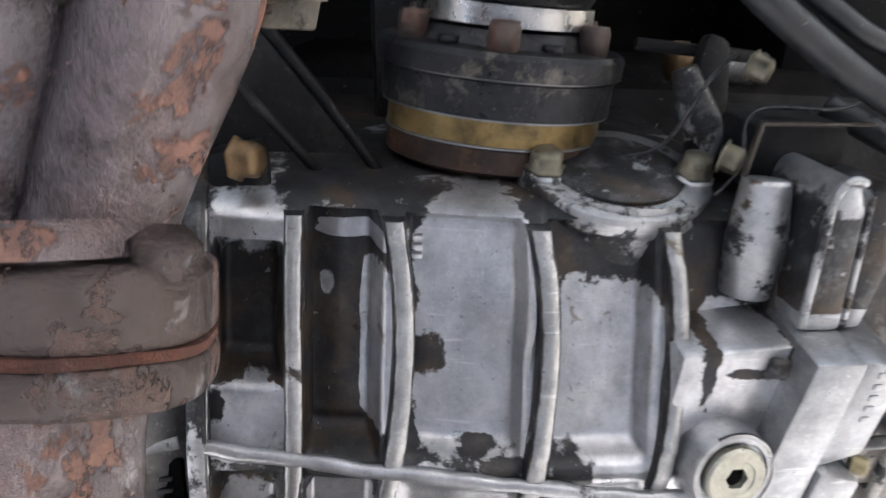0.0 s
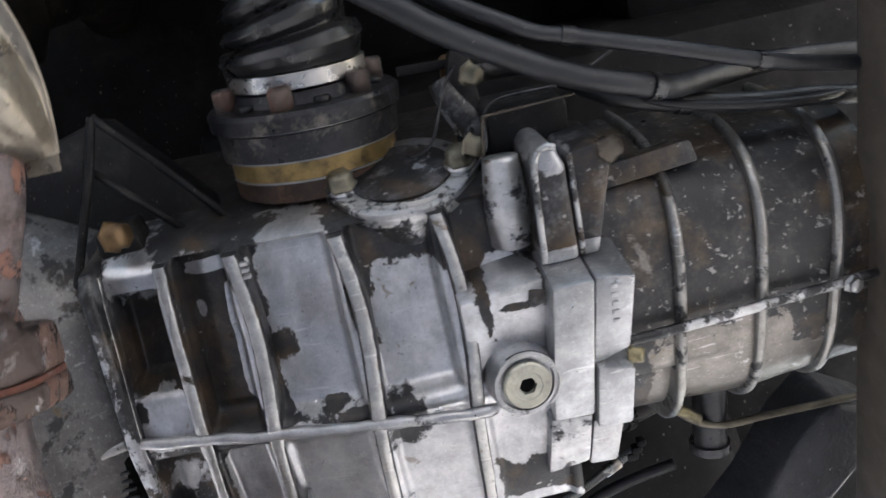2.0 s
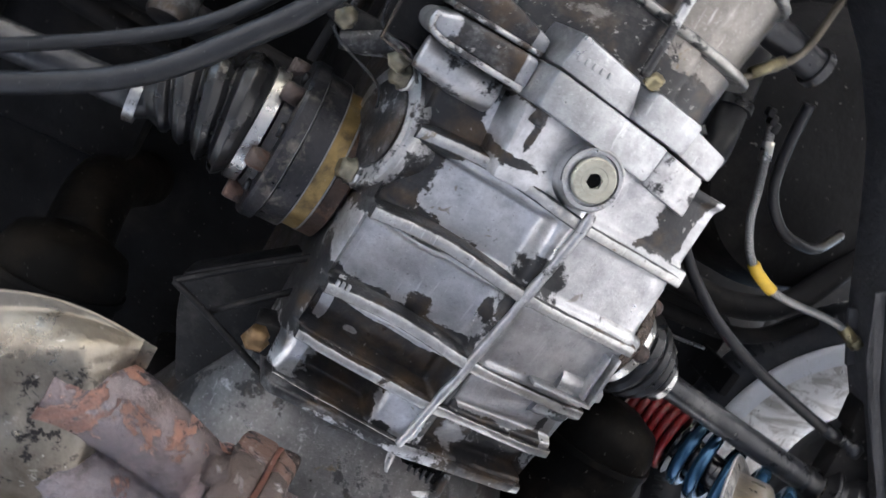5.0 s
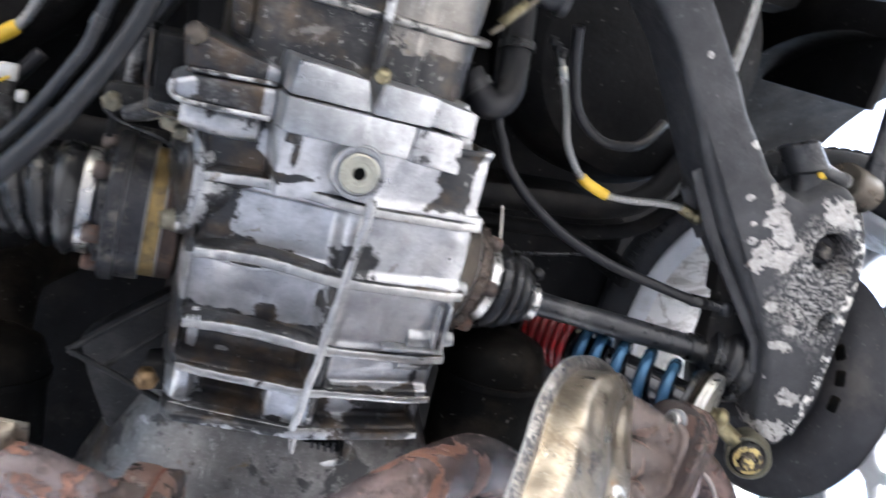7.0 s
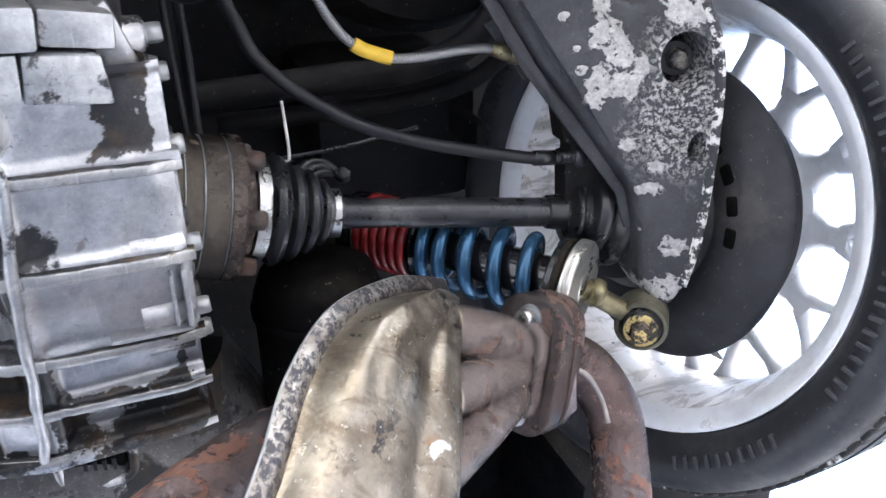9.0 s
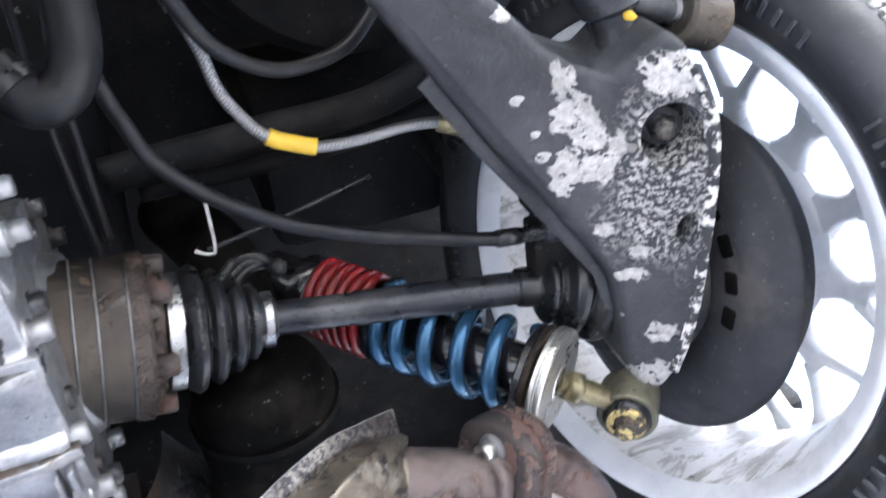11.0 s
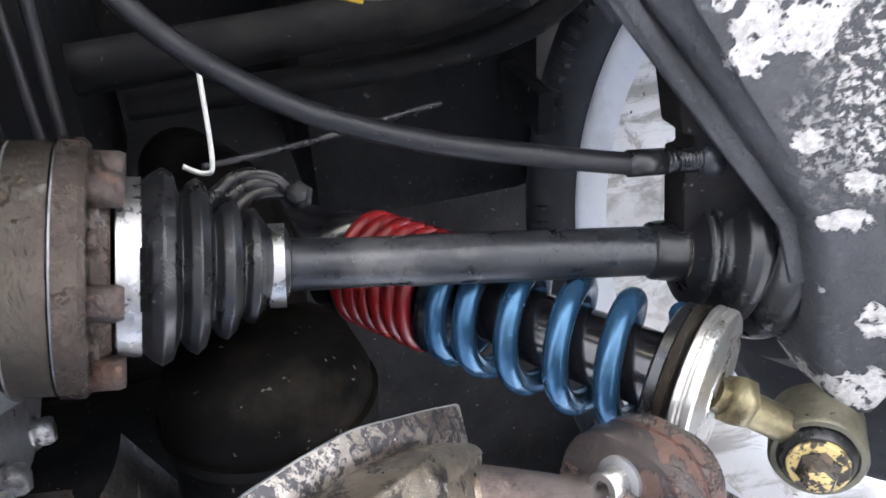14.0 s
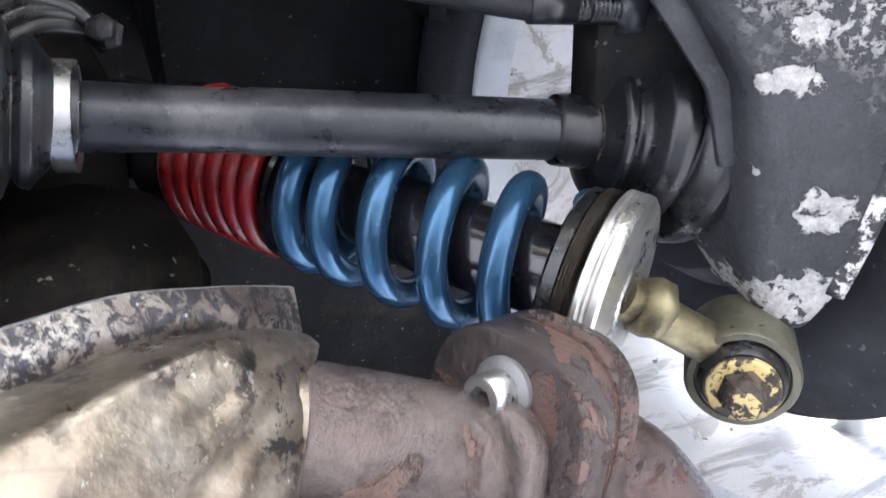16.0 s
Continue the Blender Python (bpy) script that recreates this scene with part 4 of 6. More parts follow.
part("cast_lobe", tube("cast_lobe", [(0.160, 0.090, 0.838), (0.146, 0.096, 0.835), (0.130, 0.104, 0.834), (0.108, 0.107, 0.835)], [0.006, 0.0085, 0.010, 0.008], ALU, 20), link)
part("strip_bracket", slab("strip_bracket", [(0.1445, 0.106), (0.1465, 0.106), (0.1475, 0.160), (0.1460, 0.160)], 0.004, CV_GREY, Matrix.Translation((0, 0, 0.787)), 0.0006), link)
part("strip_bracket", slab("strip_bracket", [(0.122, 0.102), (0.1465, 0.106), (0.1465, 0.108), (0.122, 0.104)], 0.004, CV_GREY, Matrix.Translation((0, 0, 0.787)), 0.0006), link)
part("bracket_strap", slab("bracket_strap", [(0.166, 0.068), (0.172, 0.068), (0.170, 0.10), (0.168, 0.133), (0.162, 0.133)], 0.004, EAR, Matrix.Translation((0, 0, 0.846)), 0.001), link)
part("bracket_box", block("bracket_box", (0.112, 0.110, 0.800), (0.143, 0.158, 0.85), EAR, 0.004), link)
part("bent_rod", tube("bent_rod", [(0.112, 0.093, 0.792), (0.124, 0.107, 0.80), (0.146, 0.116, 0.812), (0.148, 0.16, 0.815), (0.158, 0.195, 0.825)], 0.0010, SHAFT, 8), link)
part("bent_rod", tube("bent_rod", [(0.118, 0.060, 0.83), (0.128, 0.078, 0.82), (0.160, 0.09, 0.81), (0.172, 0.098, 0.806)], 0.0010, SHAFT, 8), link)

# ---- drive shafts ----


def cv_and_shaft(name, base, out, far, label, boot_len, joint_tone, clamp_tone, scale=1.0, taper=(1, 1, 1, 1), aim=None):
    """Output flange, joint, boot and half shaft: the joint sits on base and points to out, the shaft bends off there towards far."""
    base, out, far = Vector(base), Vector(out), Vector(far)
    d = ((Vector(aim) if aim else out) - base).normalized()
    t = thing(name, label, "drive shaft", "drive shafts")

    def turned(part_name, profile, mat, parent, note="", k=3):
        return part(part_name, lathe(part_name, [(h, r * scale * taper[k]) for h, r in profile], base, base + d, mat, 56), parent, note)

    turned("output_flange", [(-0.03, 0.035), (-0.005, 0.035), (-0.001, 0.047), (0.002, 0.0535), (0.0125, 0.0535), (0.0135, 0.051)], joint_tone[0], t, "", 0)
    turned("joint_ring", [(0.0138, 0.050), (0.0145, 0.0525), (0.0255, 0.0525), (0.0262, 0.050)], joint_tone[1], t, "", 1)
    turned("joint_body", [(0.0265, 0.050), (0.0272, 0.0535), (0.043, 0.0538), (0.0438, 0.051)], joint_tone[2], t, "", 2)
    cap = turned("joint_ring", [(0.044, 0.051), (0.0448, 0.0552), (0.0535, 0.0555), (0.056, 0.0535), (0.0572, 0.042), (0.064, 0.038), (0.064, 0.0)], joint_tone[3], t)
    for h in (0.0137, 0.0265, 0.0441):
        turned("seam_ring", [(h - 0.0006, 0.050), (h - 0.0004, 0.0531), (h + 0.0004, 0.0531), (h + 0.0006, 0.050)], STEEL_DULL, t, "", 1 if h < 0.02 else 2)
    rot = frame_to(d)
    for k in range(6):
        a = 2 * math.pi * (k + 0.3) / 6
        at = base + d * 0.0562 + rot @ Vector((0.0455 * scale * math.cos(a), 0.0455 * scale * math.sin(a), 0))
        part("socket_bolt", hex_head("socket_bolt", at, d, 0.0142, 0.013, BOLT_RUST, False, 0.0075), cap)
        b = a + 0.5
        at = base + d * 0.0562 + rot @ Vector((0.044 * scale * math.cos(b), 0.044 * scale * math.sin(b), 0))
        part("bolt_plate", hex_head("bolt_plate", at, d, 0.009, 0.004, joint_tone[3], False), cap)
    shape = [(-0.02, 0.034), (0.0, 0.0378), (0.06, 0.041), (0.13, 0.0435), (0.20, 0.041), (0.245, 0.032), (0.30, 0.037), (0.36, 0.039), (0.42, 0.0355), (0.46, 0.0265), (0.51, 0.031), (0.57, 0.0328), (0.63, 0.029), (0.665, 0.022), (0.71, 0.0252), (0.76, 0.0258), (0.80, 0.0222), (0.87, 0.0172), (0.99, 0.0172), (1.0, 0.0110)]
    sd = (far - out).normalized()
    a0 = base + d * 0.0755
    p1 = out - sd * 0.004
    c = a0 + d * (p1 - a0).length * 0.5
    path, rad = [], []
    for k in range(121):
        q = k / 120
        path.append(a0 * (1 - q) ** 2 + c * 2 * q * (1 - q) + p1 * q * q)
        r = float(np.interp(q, [h for h, _ in shape], [w for _, w in shape]))
        rad.append(r * (1 + (scale - 1) * (1 - q)))
    boot = part("boot", tube("boot", path, rad, RUBBER, 56, smooth_path=False), t)
    turned("hose_clamp", [(0.066, 0.0365), (0.066, 0.0392), (0.0752, 0.0392), (0.0752, 0.0365)], clamp_tone, boot, "bright metal boot clamp")
    part("hose_clamp", lathe("hose_clamp", [(-0.0115, 0.0172), (-0.0115, 0.0190), (-0.0043, 0.0190), (-0.0043, 0.0172)], out, far, STEEL, 48), boot, "bright metal boot clamp")
    n = (far - out).length
    part("shaft", lathe("shaft", [(-0.03, 0.0105), (0.0, 0.0121), (0.02, 0.0116), (0.05, 0.0116), (0.054, 0.0121), (n, 0.0121)], out, far, SHAFT, 40), t)
    return t, boot


SHAFT_P, SHAFT_Q = Vector((-0.219, -0.0260, 0.8625)), Vector((-0.406, -0.0472, 0.8391))
CV_BASE = Vector((-0.082, 0.005, 0.861))
left_shaft, left_boot = cv_and_shaft("drive_shaft", CV_BASE, SHAFT_P, SHAFT_Q, "black half shaft with ribbed boots and a grey bolted joint", 0.066, (CV_GREY, CV_GREY, CV_GREY, CV_RUST), STEEL, 0.97)
bend = [SHAFT_P.lerp(SHAFT_Q, 0.885), SHAFT_P.lerp(SHAFT_Q, 0.94)] + [SHAFT_Q + Vector(q) for q in ((0.0013, 0, 0.0004), (-0.0080, -0.0015, -0.0016), (-0.0215, -0.0045, -0.0045), (-0.035, -0.009, -0.0075), (-0.051, -0.015, -0.0115), (-0.059, -0.018, -0.013))]
outer = [r * 0.94 for r in (0.0121, 0.0150, 0.0155, 0.0158, 0.0160, 0.0165, 0.0225, 0.0290, 0.0308, 0.0306, 0.0250, 0.0290, 0.0370, 0.0398, 0.0396, 0.0325, 0.0370, 0.0420, 0.0428, 0.0415, 0.0350, 0.0380, 0.0405, 0.0390, 0.0340)]
outer_boot = part("boot", tube("boot", bend, outer, RUBBER, 56, 20), left_shaft)
part("boot_band", lathe("boot_band", [(-0.003, 0.0150), (-0.0028, 0.0172), (0.003, 0.0174), (0.0032, 0.0150)], SHAFT_P.lerp(SHAFT_Q, 0.985), SHAFT_Q, CV_GREY, 40), outer_boot)
right_shaft, right_boot = cv_and_shaft("drive_shaft", (0.108, 0.006, 0.868), (0.2640, -0.012, 0.874), (0.66, -0.038, 0.888), "black half shaft with ribbed boot and brassy joint ring", 0.088, (CV_BROWN, CV_GOLD, CV_DARK, CV_DARK), STEEL, 1.06, (0.93, 0.95, 1.0, 1.03), (0.2715, 0.012, 0.874))
right_shaft.location = GB
# printed band on the clamp, too small to read
for k in range(4):
    a = SHAFT_P + (CV_BASE - SHAFT_P) * 0.46
    rot = frame_to((SHAFT_P - a).normalized())
    t = -2.2 + k * 0.16
    part("clamp_mark", block("clamp_mark", (-0.0012, -0.003, 0), (0.0012, 0.003, 0.0006), SHADE_PRINT_BLACK, 0.0, m=Matrix.Translation(a + rot @ Vector((0.0394 * math.cos(t), 0.0394 * math.sin(t), 0))) @ rot.to_4x4() @ pose(0, 0, 0, 0, 90, math.degrees(t))), left_boot)

# ---- wheels and brakes ----
WHEEL = Vector((-0.4914, -0.0633, 0.8421))
WN = Vector((-0.944, -0.224, 0.241)).normalized()
DISC = Vector((-0.5144, -0.0666, 0.8442))
DN = Vector((-0.979, -0.170, 0.109)).normalized()


def bar(hub, rot, stations):
    """A flat-sided cast bar through stations of (radius, angle, half width, half depth, height)."""
    verts, faces = [], []
    pts = [Vector((r * math.cos(a), r * math.sin(a), h)) for r, a, _, _, h in stations]
    for i, (r, a, w, t, h) in enumerate(stations):
        d = (pts[min(i + 1, len(pts) - 1)] - pts[max(i - 1, 0)]).normalized()
        s = Vector((0, 0, 1)).cross(d).normalized()
        for x, y in ((-1, -0.3), (-0.6, -1), (0.6, -1), (1, -0.3), (0.8, 1), (-0.8, 1)):
            verts.append(hub + rot @ (pts[i] + s * w * x + Vector((0, 0, t * y))))
    for i in range(len(stations) - 1):
        for k in range(6):
            faces.append((i * 6 + k, i * 6 + (k + 1) % 6, (i + 1) * 6 + (k + 1) % 6, (i + 1) * 6 + k))
    return mesh_of("spoke", verts, faces, ALLOY)


def make_wheel(centre, axis, label):
    w = thing("wheel", label, "wheel", "wheels")
    end = centre + axis
    rim = [(0.0, 0.2125), (-0.003, 0.2165), (-0.002, 0.2215), (0.003, 0.2225), (0.007, 0.219), (0.012, 0.206), (0.03, 0.201), (0.06, 0.194), (0.10, 0.192), (0.16, 0.194), (0.20, 0.203), (0.212, 0.216), (0.217, 0.216), (0.217, 0.21), (0.20, 0.197), (0.16, 0.188), (0.10, 0.186), (0.06, 0.188), (0.03, 0.195), (0.012, 0.200), (0.005, 0.2055), (0.0, 0.2125)]
    rim = [(h, r * 0.972) for h, r in rim]
    part("rim", lathe("rim", rim[19:] + rim[1:14], centre, end, ALLOY, 120, angle=55, caps=False), w)
    part("rim_barrel", lathe("rim_barrel", rim[13:20], centre, end, BARREL, 120, angle=55, caps=False), w, "silver rim barrel streaked with mud")
    prof = [(0.004, 0.2215), (-0.004, 0.226), (-0.010, 0.236), (-0.017, 0.252), (-0.020, 0.27), (-0.016, 0.288), (-0.006, 0.301), (0.002, 0.306), (0.012, 0.3085), (0.028, 0.3115), (0.032, 0.3118)]
    for k in range(4):
        y0 = 0.036 + k * 0.042
        prof += [(y0, 0.3125), (y0 + 0.0005, 0.306), (y0 + 0.008, 0.306), (y0 + 0.0085, 0.3135), (y0 + 0.038, 0.3135)]
    prof += [(0.21, 0.311), (0.225, 0.302), (0.234, 0.286), (0.236, 0.268), (0.232, 0.25), (0.224, 0.234), (0.215, 0.222)]
    prof = [(h, (0.2215 + (r - 0.2215) * 0.70) * 0.972) for h, r in prof]
    tyre = part("tyre", lathe("tyre", prof[:9], centre, end, TYRE, 128, angle=40, caps=False), w, "black rubber tyre with mud on its tread")
    part("tread", lathe("tread", prof[8:], centre, end, TREAD, 128, angle=40, caps=False), tyre, "tread caked with pale mud")
    rot = frame_to(axis)
    hub = centre + axis * 0.122
    part("wheel_hub", lathe("wheel_hub", [(-0.012, 0.03), (-0.012, 0.085), (-0.009, 0.096), (-0.003, 0.104), (0.006, 0.104), (0.012, 0.096), (0.02, 0.06), (0.02, 0.03)], hub, hub + axis, ALLOY, 64), w)
    for k in range(11):
        a = math.radians(-100 + 360 / 11 * k)
        stem = part("spoke", bar(hub, rot, [(0.094, a, 0.030, 0.010, 0.004), (0.106, a, 0.019, 0.010, 0.004), (0.118, a, 0.0125, 0.010, 0.004), (0.132, a, 0.0125, 0.010, 0.003), (0.142, a, 0.016, 0.010, 0.003)]), w)
        for side in (-1, 1):
            f = math.radians(9.8) * side
            part("fork", bar(hub, rot, [(0.134, a + f * 0.28, 0.0085, 0.0095, 0.0032), (0.150, a + f * 0.58, 0.0065, 0.0095, 0.0026), (0.166, a + f * 0.86, 0.0062, 0.0095, 0.002), (0.178, a + f, 0.0105, 0.0095, 0.001), (0.189, a + f * 1.05, 0.019, 0.010, 0.0)]), stem)
    # shoulder sipes and raised sidewall marks
    for k in range(110):
        a = 2 * math.pi * k / 110
        m = Matrix.Translation(centre) @ rot.to_4x4() @ pose(0, 0, 0, 0, 0, math.degrees(a))
        me = SIPE
        ob = part("tread_block", me, tyre)
        ob.matrix_basis = m
    for k in range(84):
        a = math.radians(k * 2.9 + 14 * (k // 10))
        ob = part("raised_mark", MARK, tyre)
        ob.matrix_basis = Matrix.Translation(centre) @ rot.to_4x4() @ pose(0, 0, 0, 0, 0, math.degrees(a))
    return w


SIPE = block("tread_block", (0.2700, -0.0062, 0.004), (0.2772, 0.0062, 0.032), TREAD, 0.0015, 1)
MARK = block("raised_mark", (0.2335, -0.0022, -0.0212), (0.246, 0.0022, -0.012), TYRE, 0.0008, 1)
near = make_wheel(WHEEL, WN, "silver mesh-spoke alloy wheel with a muddy black tyre")
near.matrix_basis = Matrix.LocRotScale(WHEEL * 0.095, None, Vector((0.905, 0.905, 0.905)))
make_wheel(Vector((0.62, -0.06, 0.90)), Vector((1, -0.08, 0.0)).normalized(), "silver mesh-spoke alloy wheel on the far side of the car")

disc = thing("brake_disc", "dark grey pressed brake disc shield inside the wheel", "brake")
dc = DISC - DN * 0.015
shield = lathe("dust_shield", [(0.0, 0.05), (-0.004, 0.07), (-0.004, 0.105), (0.001, 0.112), (0.010, 0.127), (0.013, 0.1315), (0.016, 0.132), (0.016, 0.1285), (0.006, 0.113), (0.003, 0.05)], dc, dc + DN, BRAKE, 96, angle=50, caps=False)
shield_ob = part("dust_shield", shield, disc)
dr = frame_to(DN)
# Dark blocks set in the shield stand in for shade inside its slots.
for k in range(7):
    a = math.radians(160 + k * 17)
    ob = part("slot_shade_block", block("slot_shade_block", (0.080, -0.0095, -0.0050), (0.0945, 0.0095, 0.003), SOOT_AND_SHADE, 0.0066, 4), shield_ob)
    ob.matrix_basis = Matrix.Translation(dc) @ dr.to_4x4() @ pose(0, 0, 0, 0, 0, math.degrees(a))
part("brake_rotor", lathe("brake_rotor", [(0.022, 0.06), (0.022, 0.112), (0.026, 0.115), (0.046, 0.115), (0.05, 0.112), (0.05, 0.06)], dc, dc + DN, BRAKE, 96), disc)
part("hub_carrier", lathe("hub_carrier", [(-0.058, 0.036), (-0.052, 0.056), (-0.03, 0.066), (0.0, 0.070), (0.08, 0.068)], dc, dc + DN, BRAKE, 40), disc)

# ---- trailing arm ----
arm = thing("trailing_arm", "black painted trailing arm with flaking white corrosion", "suspension arm")
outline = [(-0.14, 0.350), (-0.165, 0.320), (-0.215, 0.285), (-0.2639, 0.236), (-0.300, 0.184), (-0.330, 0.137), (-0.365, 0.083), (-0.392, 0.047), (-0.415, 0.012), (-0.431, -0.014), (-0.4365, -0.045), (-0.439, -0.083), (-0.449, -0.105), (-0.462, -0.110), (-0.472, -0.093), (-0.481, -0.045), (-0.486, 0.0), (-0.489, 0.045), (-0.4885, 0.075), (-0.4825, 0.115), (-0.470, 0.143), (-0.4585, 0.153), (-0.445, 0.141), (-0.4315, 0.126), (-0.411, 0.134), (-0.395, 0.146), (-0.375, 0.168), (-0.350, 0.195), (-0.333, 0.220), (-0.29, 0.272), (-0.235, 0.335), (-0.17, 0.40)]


def arm_z(x, y):
    """Height of the arm's underside: the plate rises inwards, the beam runs nearly level."""
    return min(0.769 + 0.44 * (x + 0.478) + 0.126 * (y - 0.022), 0.818 + 0.09 * (x + 0.40))


def lay(me):
    """Lift a mesh drawn over a level plane at zero onto the arm's underside."""
    for v in me.vertices:
        v.co.z += arm_z(v.co.x, v.co.y)
    return me


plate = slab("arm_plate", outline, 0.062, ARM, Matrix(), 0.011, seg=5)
holes = []
for x, y, rx, ry, turn in ((-0.4640, 0.0882, 0.0195, 0.0225, 0), (-0.4745, 0.0245, 0.0075, 0.0125, 15)):
    bm = bmesh.new()
    bmesh.ops.create_cone(bm, cap_ends=True, segments=32, radius1=1, radius2=0.90, depth=0.09)
    bm.transform(pose(x, y, 0.0, 0, 0, turn) @ Matrix.Diagonal((rx, ry, 1, 1)))
    holes.append(finish("hole", bm, ARM))
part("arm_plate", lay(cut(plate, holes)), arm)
boss = part("hole_boss", lay(lathe("hole_boss", [(-0.026, 0.0), (-0.026, 0.008), (-0.024, 0.0125), (-0.010, 0.0155), (0.0, 0.0165)], (-0.4665, 0.086, 0.044), (-0.4665, 0.086, 0.1), BRAKE, 32)), arm)
part("hole_bolt", lay(hex_head("hole_bolt", (-0.4665, 0.086, 0.0185), (0.02, 0.02, -1), 0.013, 0.006, CV_DARK)), boss)
part("hole_back", lay(lathe("hole_back", [(0.0, 0.0), (0.0, 0.027), (0.004, 0.027), (0.004, 0.0)], (-0.4640, 0.0882, 0.044), (-0.4640, 0.0882, 0.1), BRAKE, 32)), arm)
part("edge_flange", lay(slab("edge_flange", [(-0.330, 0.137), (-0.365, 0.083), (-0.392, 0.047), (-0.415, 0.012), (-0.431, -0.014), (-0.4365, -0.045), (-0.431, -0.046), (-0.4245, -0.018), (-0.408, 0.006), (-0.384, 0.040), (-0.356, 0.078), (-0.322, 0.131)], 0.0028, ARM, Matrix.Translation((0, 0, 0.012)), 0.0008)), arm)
part("outer_weld", lay(tube("outer_weld", [(-0.474, 0.130, 0.002), (-0.4845, 0.098, 0.002), (-0.4865, 0.057, 0.002), (-0.4835, 0.0, 0.002), (-0.478, -0.052, 0.002), (-0.469, -0.090, 0.002)], 0.0042, FLAKED, 8)), arm, "weld bead white with corrosion")
part("hose_bracket", lay(slab("hose_bracket", [(-0.337, 0.108), (-0.372, 0.062), (-0.380, 0.070), (-0.362, 0.098), (-0.345, 0.112)], 0.004, ARM, Matrix.Translation((0, 0, 0.042)), 0.001)), arm)
part("carrier_plate", lay(slab("carrier_plate", [(-0.399, -0.046), (-0.3985, 0.004), (-0.403, 0.005), (-0.4025, 0.014), (-0.397, 0.015), (-0.394, 0.040), (-0.40, 0.062), (-0.470, 0.09), (-0.475, -0.05)], 0.02, BODY, Matrix.Translation((0, 0, 0.036)), 0.002)), arm)
part("arm_stay", lay(tube("arm_stay", [(-0.4367, -0.0686, 0.06), (-0.4322, -0.0499, 0.05), (-0.4276, -0.0305, 0.04)], 0.004, ARM, 8)), arm)
sway = thing("sway_bar_link", "dark sway-bar link with rubber bushes and worn yellow paint", "suspension link")
part("link_rod", lay(tube("link_rod", [(-0.4393, 0.1654, 0.038), (-0.460, 0.1565, 0.038), (-0.4804, 0.1502, 0.038)], 0.0088, SHAFT, 16)), sway)
part("rod_joint", lay(lathe("rod_joint", [(-0.015, 0.013), (-0.013, 0.0172), (0.011, 0.0172), (0.014, 0.013), (0.014, 0)], (-0.443, 0.163, 0.040), (-0.458, 0.131, 0.029), SHAFT, 28)), sway)
part("paint_mark", lay(slab("paint_mark", [(-0.4545, 0.153), (-0.4515, 0.1505), (-0.4475, 0.1515), (-0.4465, 0.155), (-0.4505, 0.157)], 0.002, YELLOW, Matrix.Translation((0, 0, 0.0215)), 0.0006)), sway)
part("rod_stub", lay(tube("rod_stub", [(-0.443, 0.161, 0.038), (-0.448, 0.142, 0.034), (-0.449, 0.124, 0.03)], 0.012, SHAFT, 16)), sway)
part("bush_ring", lay(lathe("bush_ring", [(-0.009, 0.013), (-0.011, 0.0185), (-0.009, 0.0208), (0.013, 0.0208), (0.015, 0.0185), (0.011, 0.013)], (-0.4883, 0.1484, 0.040), (-0.522, 0.137, 0.046), CV_GREY, 36)), sway)
part("bush_core", lay(lathe("bush_core", [(-0.012, 0.0), (-0.012, 0.0093), (0.015, 0.0093), (0.017, 0)], (-0.4883, 0.1484, 0.040), (-0.522, 0.137, 0.046), STEEL_DULL, 24)), sway)
part("bar_end", lay(tube("bar_end", [(-0.5086, 0.1413, 0.046), (-0.513, 0.1655, 0.05), (-0.5213, 0.2407, 0.06), (-0.5379, 0.3705, 0.08)], 0.0083, SHAFT, 14)), sway)

# pivot bolt and tube at the arm's inner end
pivot = thing("pivot_tube", "black painted tube with a clamp ring at the arm's inner end", "suspension pivot")
part("tube_body", tube("tube_body", [(-0.10, 0.262, 0.872), (-0.15, 0.258, 0.868), (-0.190, 0.254, 0.864)], 0.013, SHAFT, 24), pivot)
part("clamp_ring", lathe("clamp_ring", [(-0.004, 0.012), (-0.004, 0.0155), (0.003, 0.0155), (0.003, 0.011), (-0.002, 0.01), (-0.002, 0)], (-0.190, 0.254, 0.864), (-0.23, 0.251, 0.861), SHAFT, 32), pivot)

pivot.location = (0.034, -0.003, -0.014)

# ---- damper with springs ----
damper = thing("coilover_damper", "coil-over damper with a blue spring and red helper spring", "damper")
D0 = Vector((-0.3865, -0.0865, 0.7845))
D1 = D0 + Vector((0.630, 0.030, 0.776)).normalized() * 0.25
dd = (D1 - D0).normalized()
drot = frame_to(dd)


def coil(name, start, pitches, radius, wire, mat, phase=0.0, taper=0.0):
    """A helix round the damper; pitches: the rise of each turn in order."""
    pts, n = [], len(pitches)
    for i in range(n * 30 + 1):
        q = i / 30
        h = sum(pitches[:int(q)]) + (pitches[int(q)] * (q % 1) if q < n else 0)
        a, r = phase + 2 * math.pi * q, radius + taper * q / n
        pts.append(D0 + dd * (start + h) + drot @ Vector((r * math.cos(a), r * math.sin(a), 0)))
    return tube(name, pts, wire, mat, 14, smooth_path=False)


part("lower_spring_seat", lathe("lower_spring_seat", [(-0.006, 0.0), (-0.006, 0.012), (-0.0052, 0.013), (-0.0045, 0.0372), (-0.0035, 0.0384), (-0.001, 0.0388), (0.0, 0.0380), (0.0008, 0.0388), (0.0018, 0.0380), (0.0028, 0.0388), (0.0045, 0.0388), (0.0055, 0.037), (0.0055, 0.0)], D0, D1, PERCH, 64), damper, "bright machined spring seat")
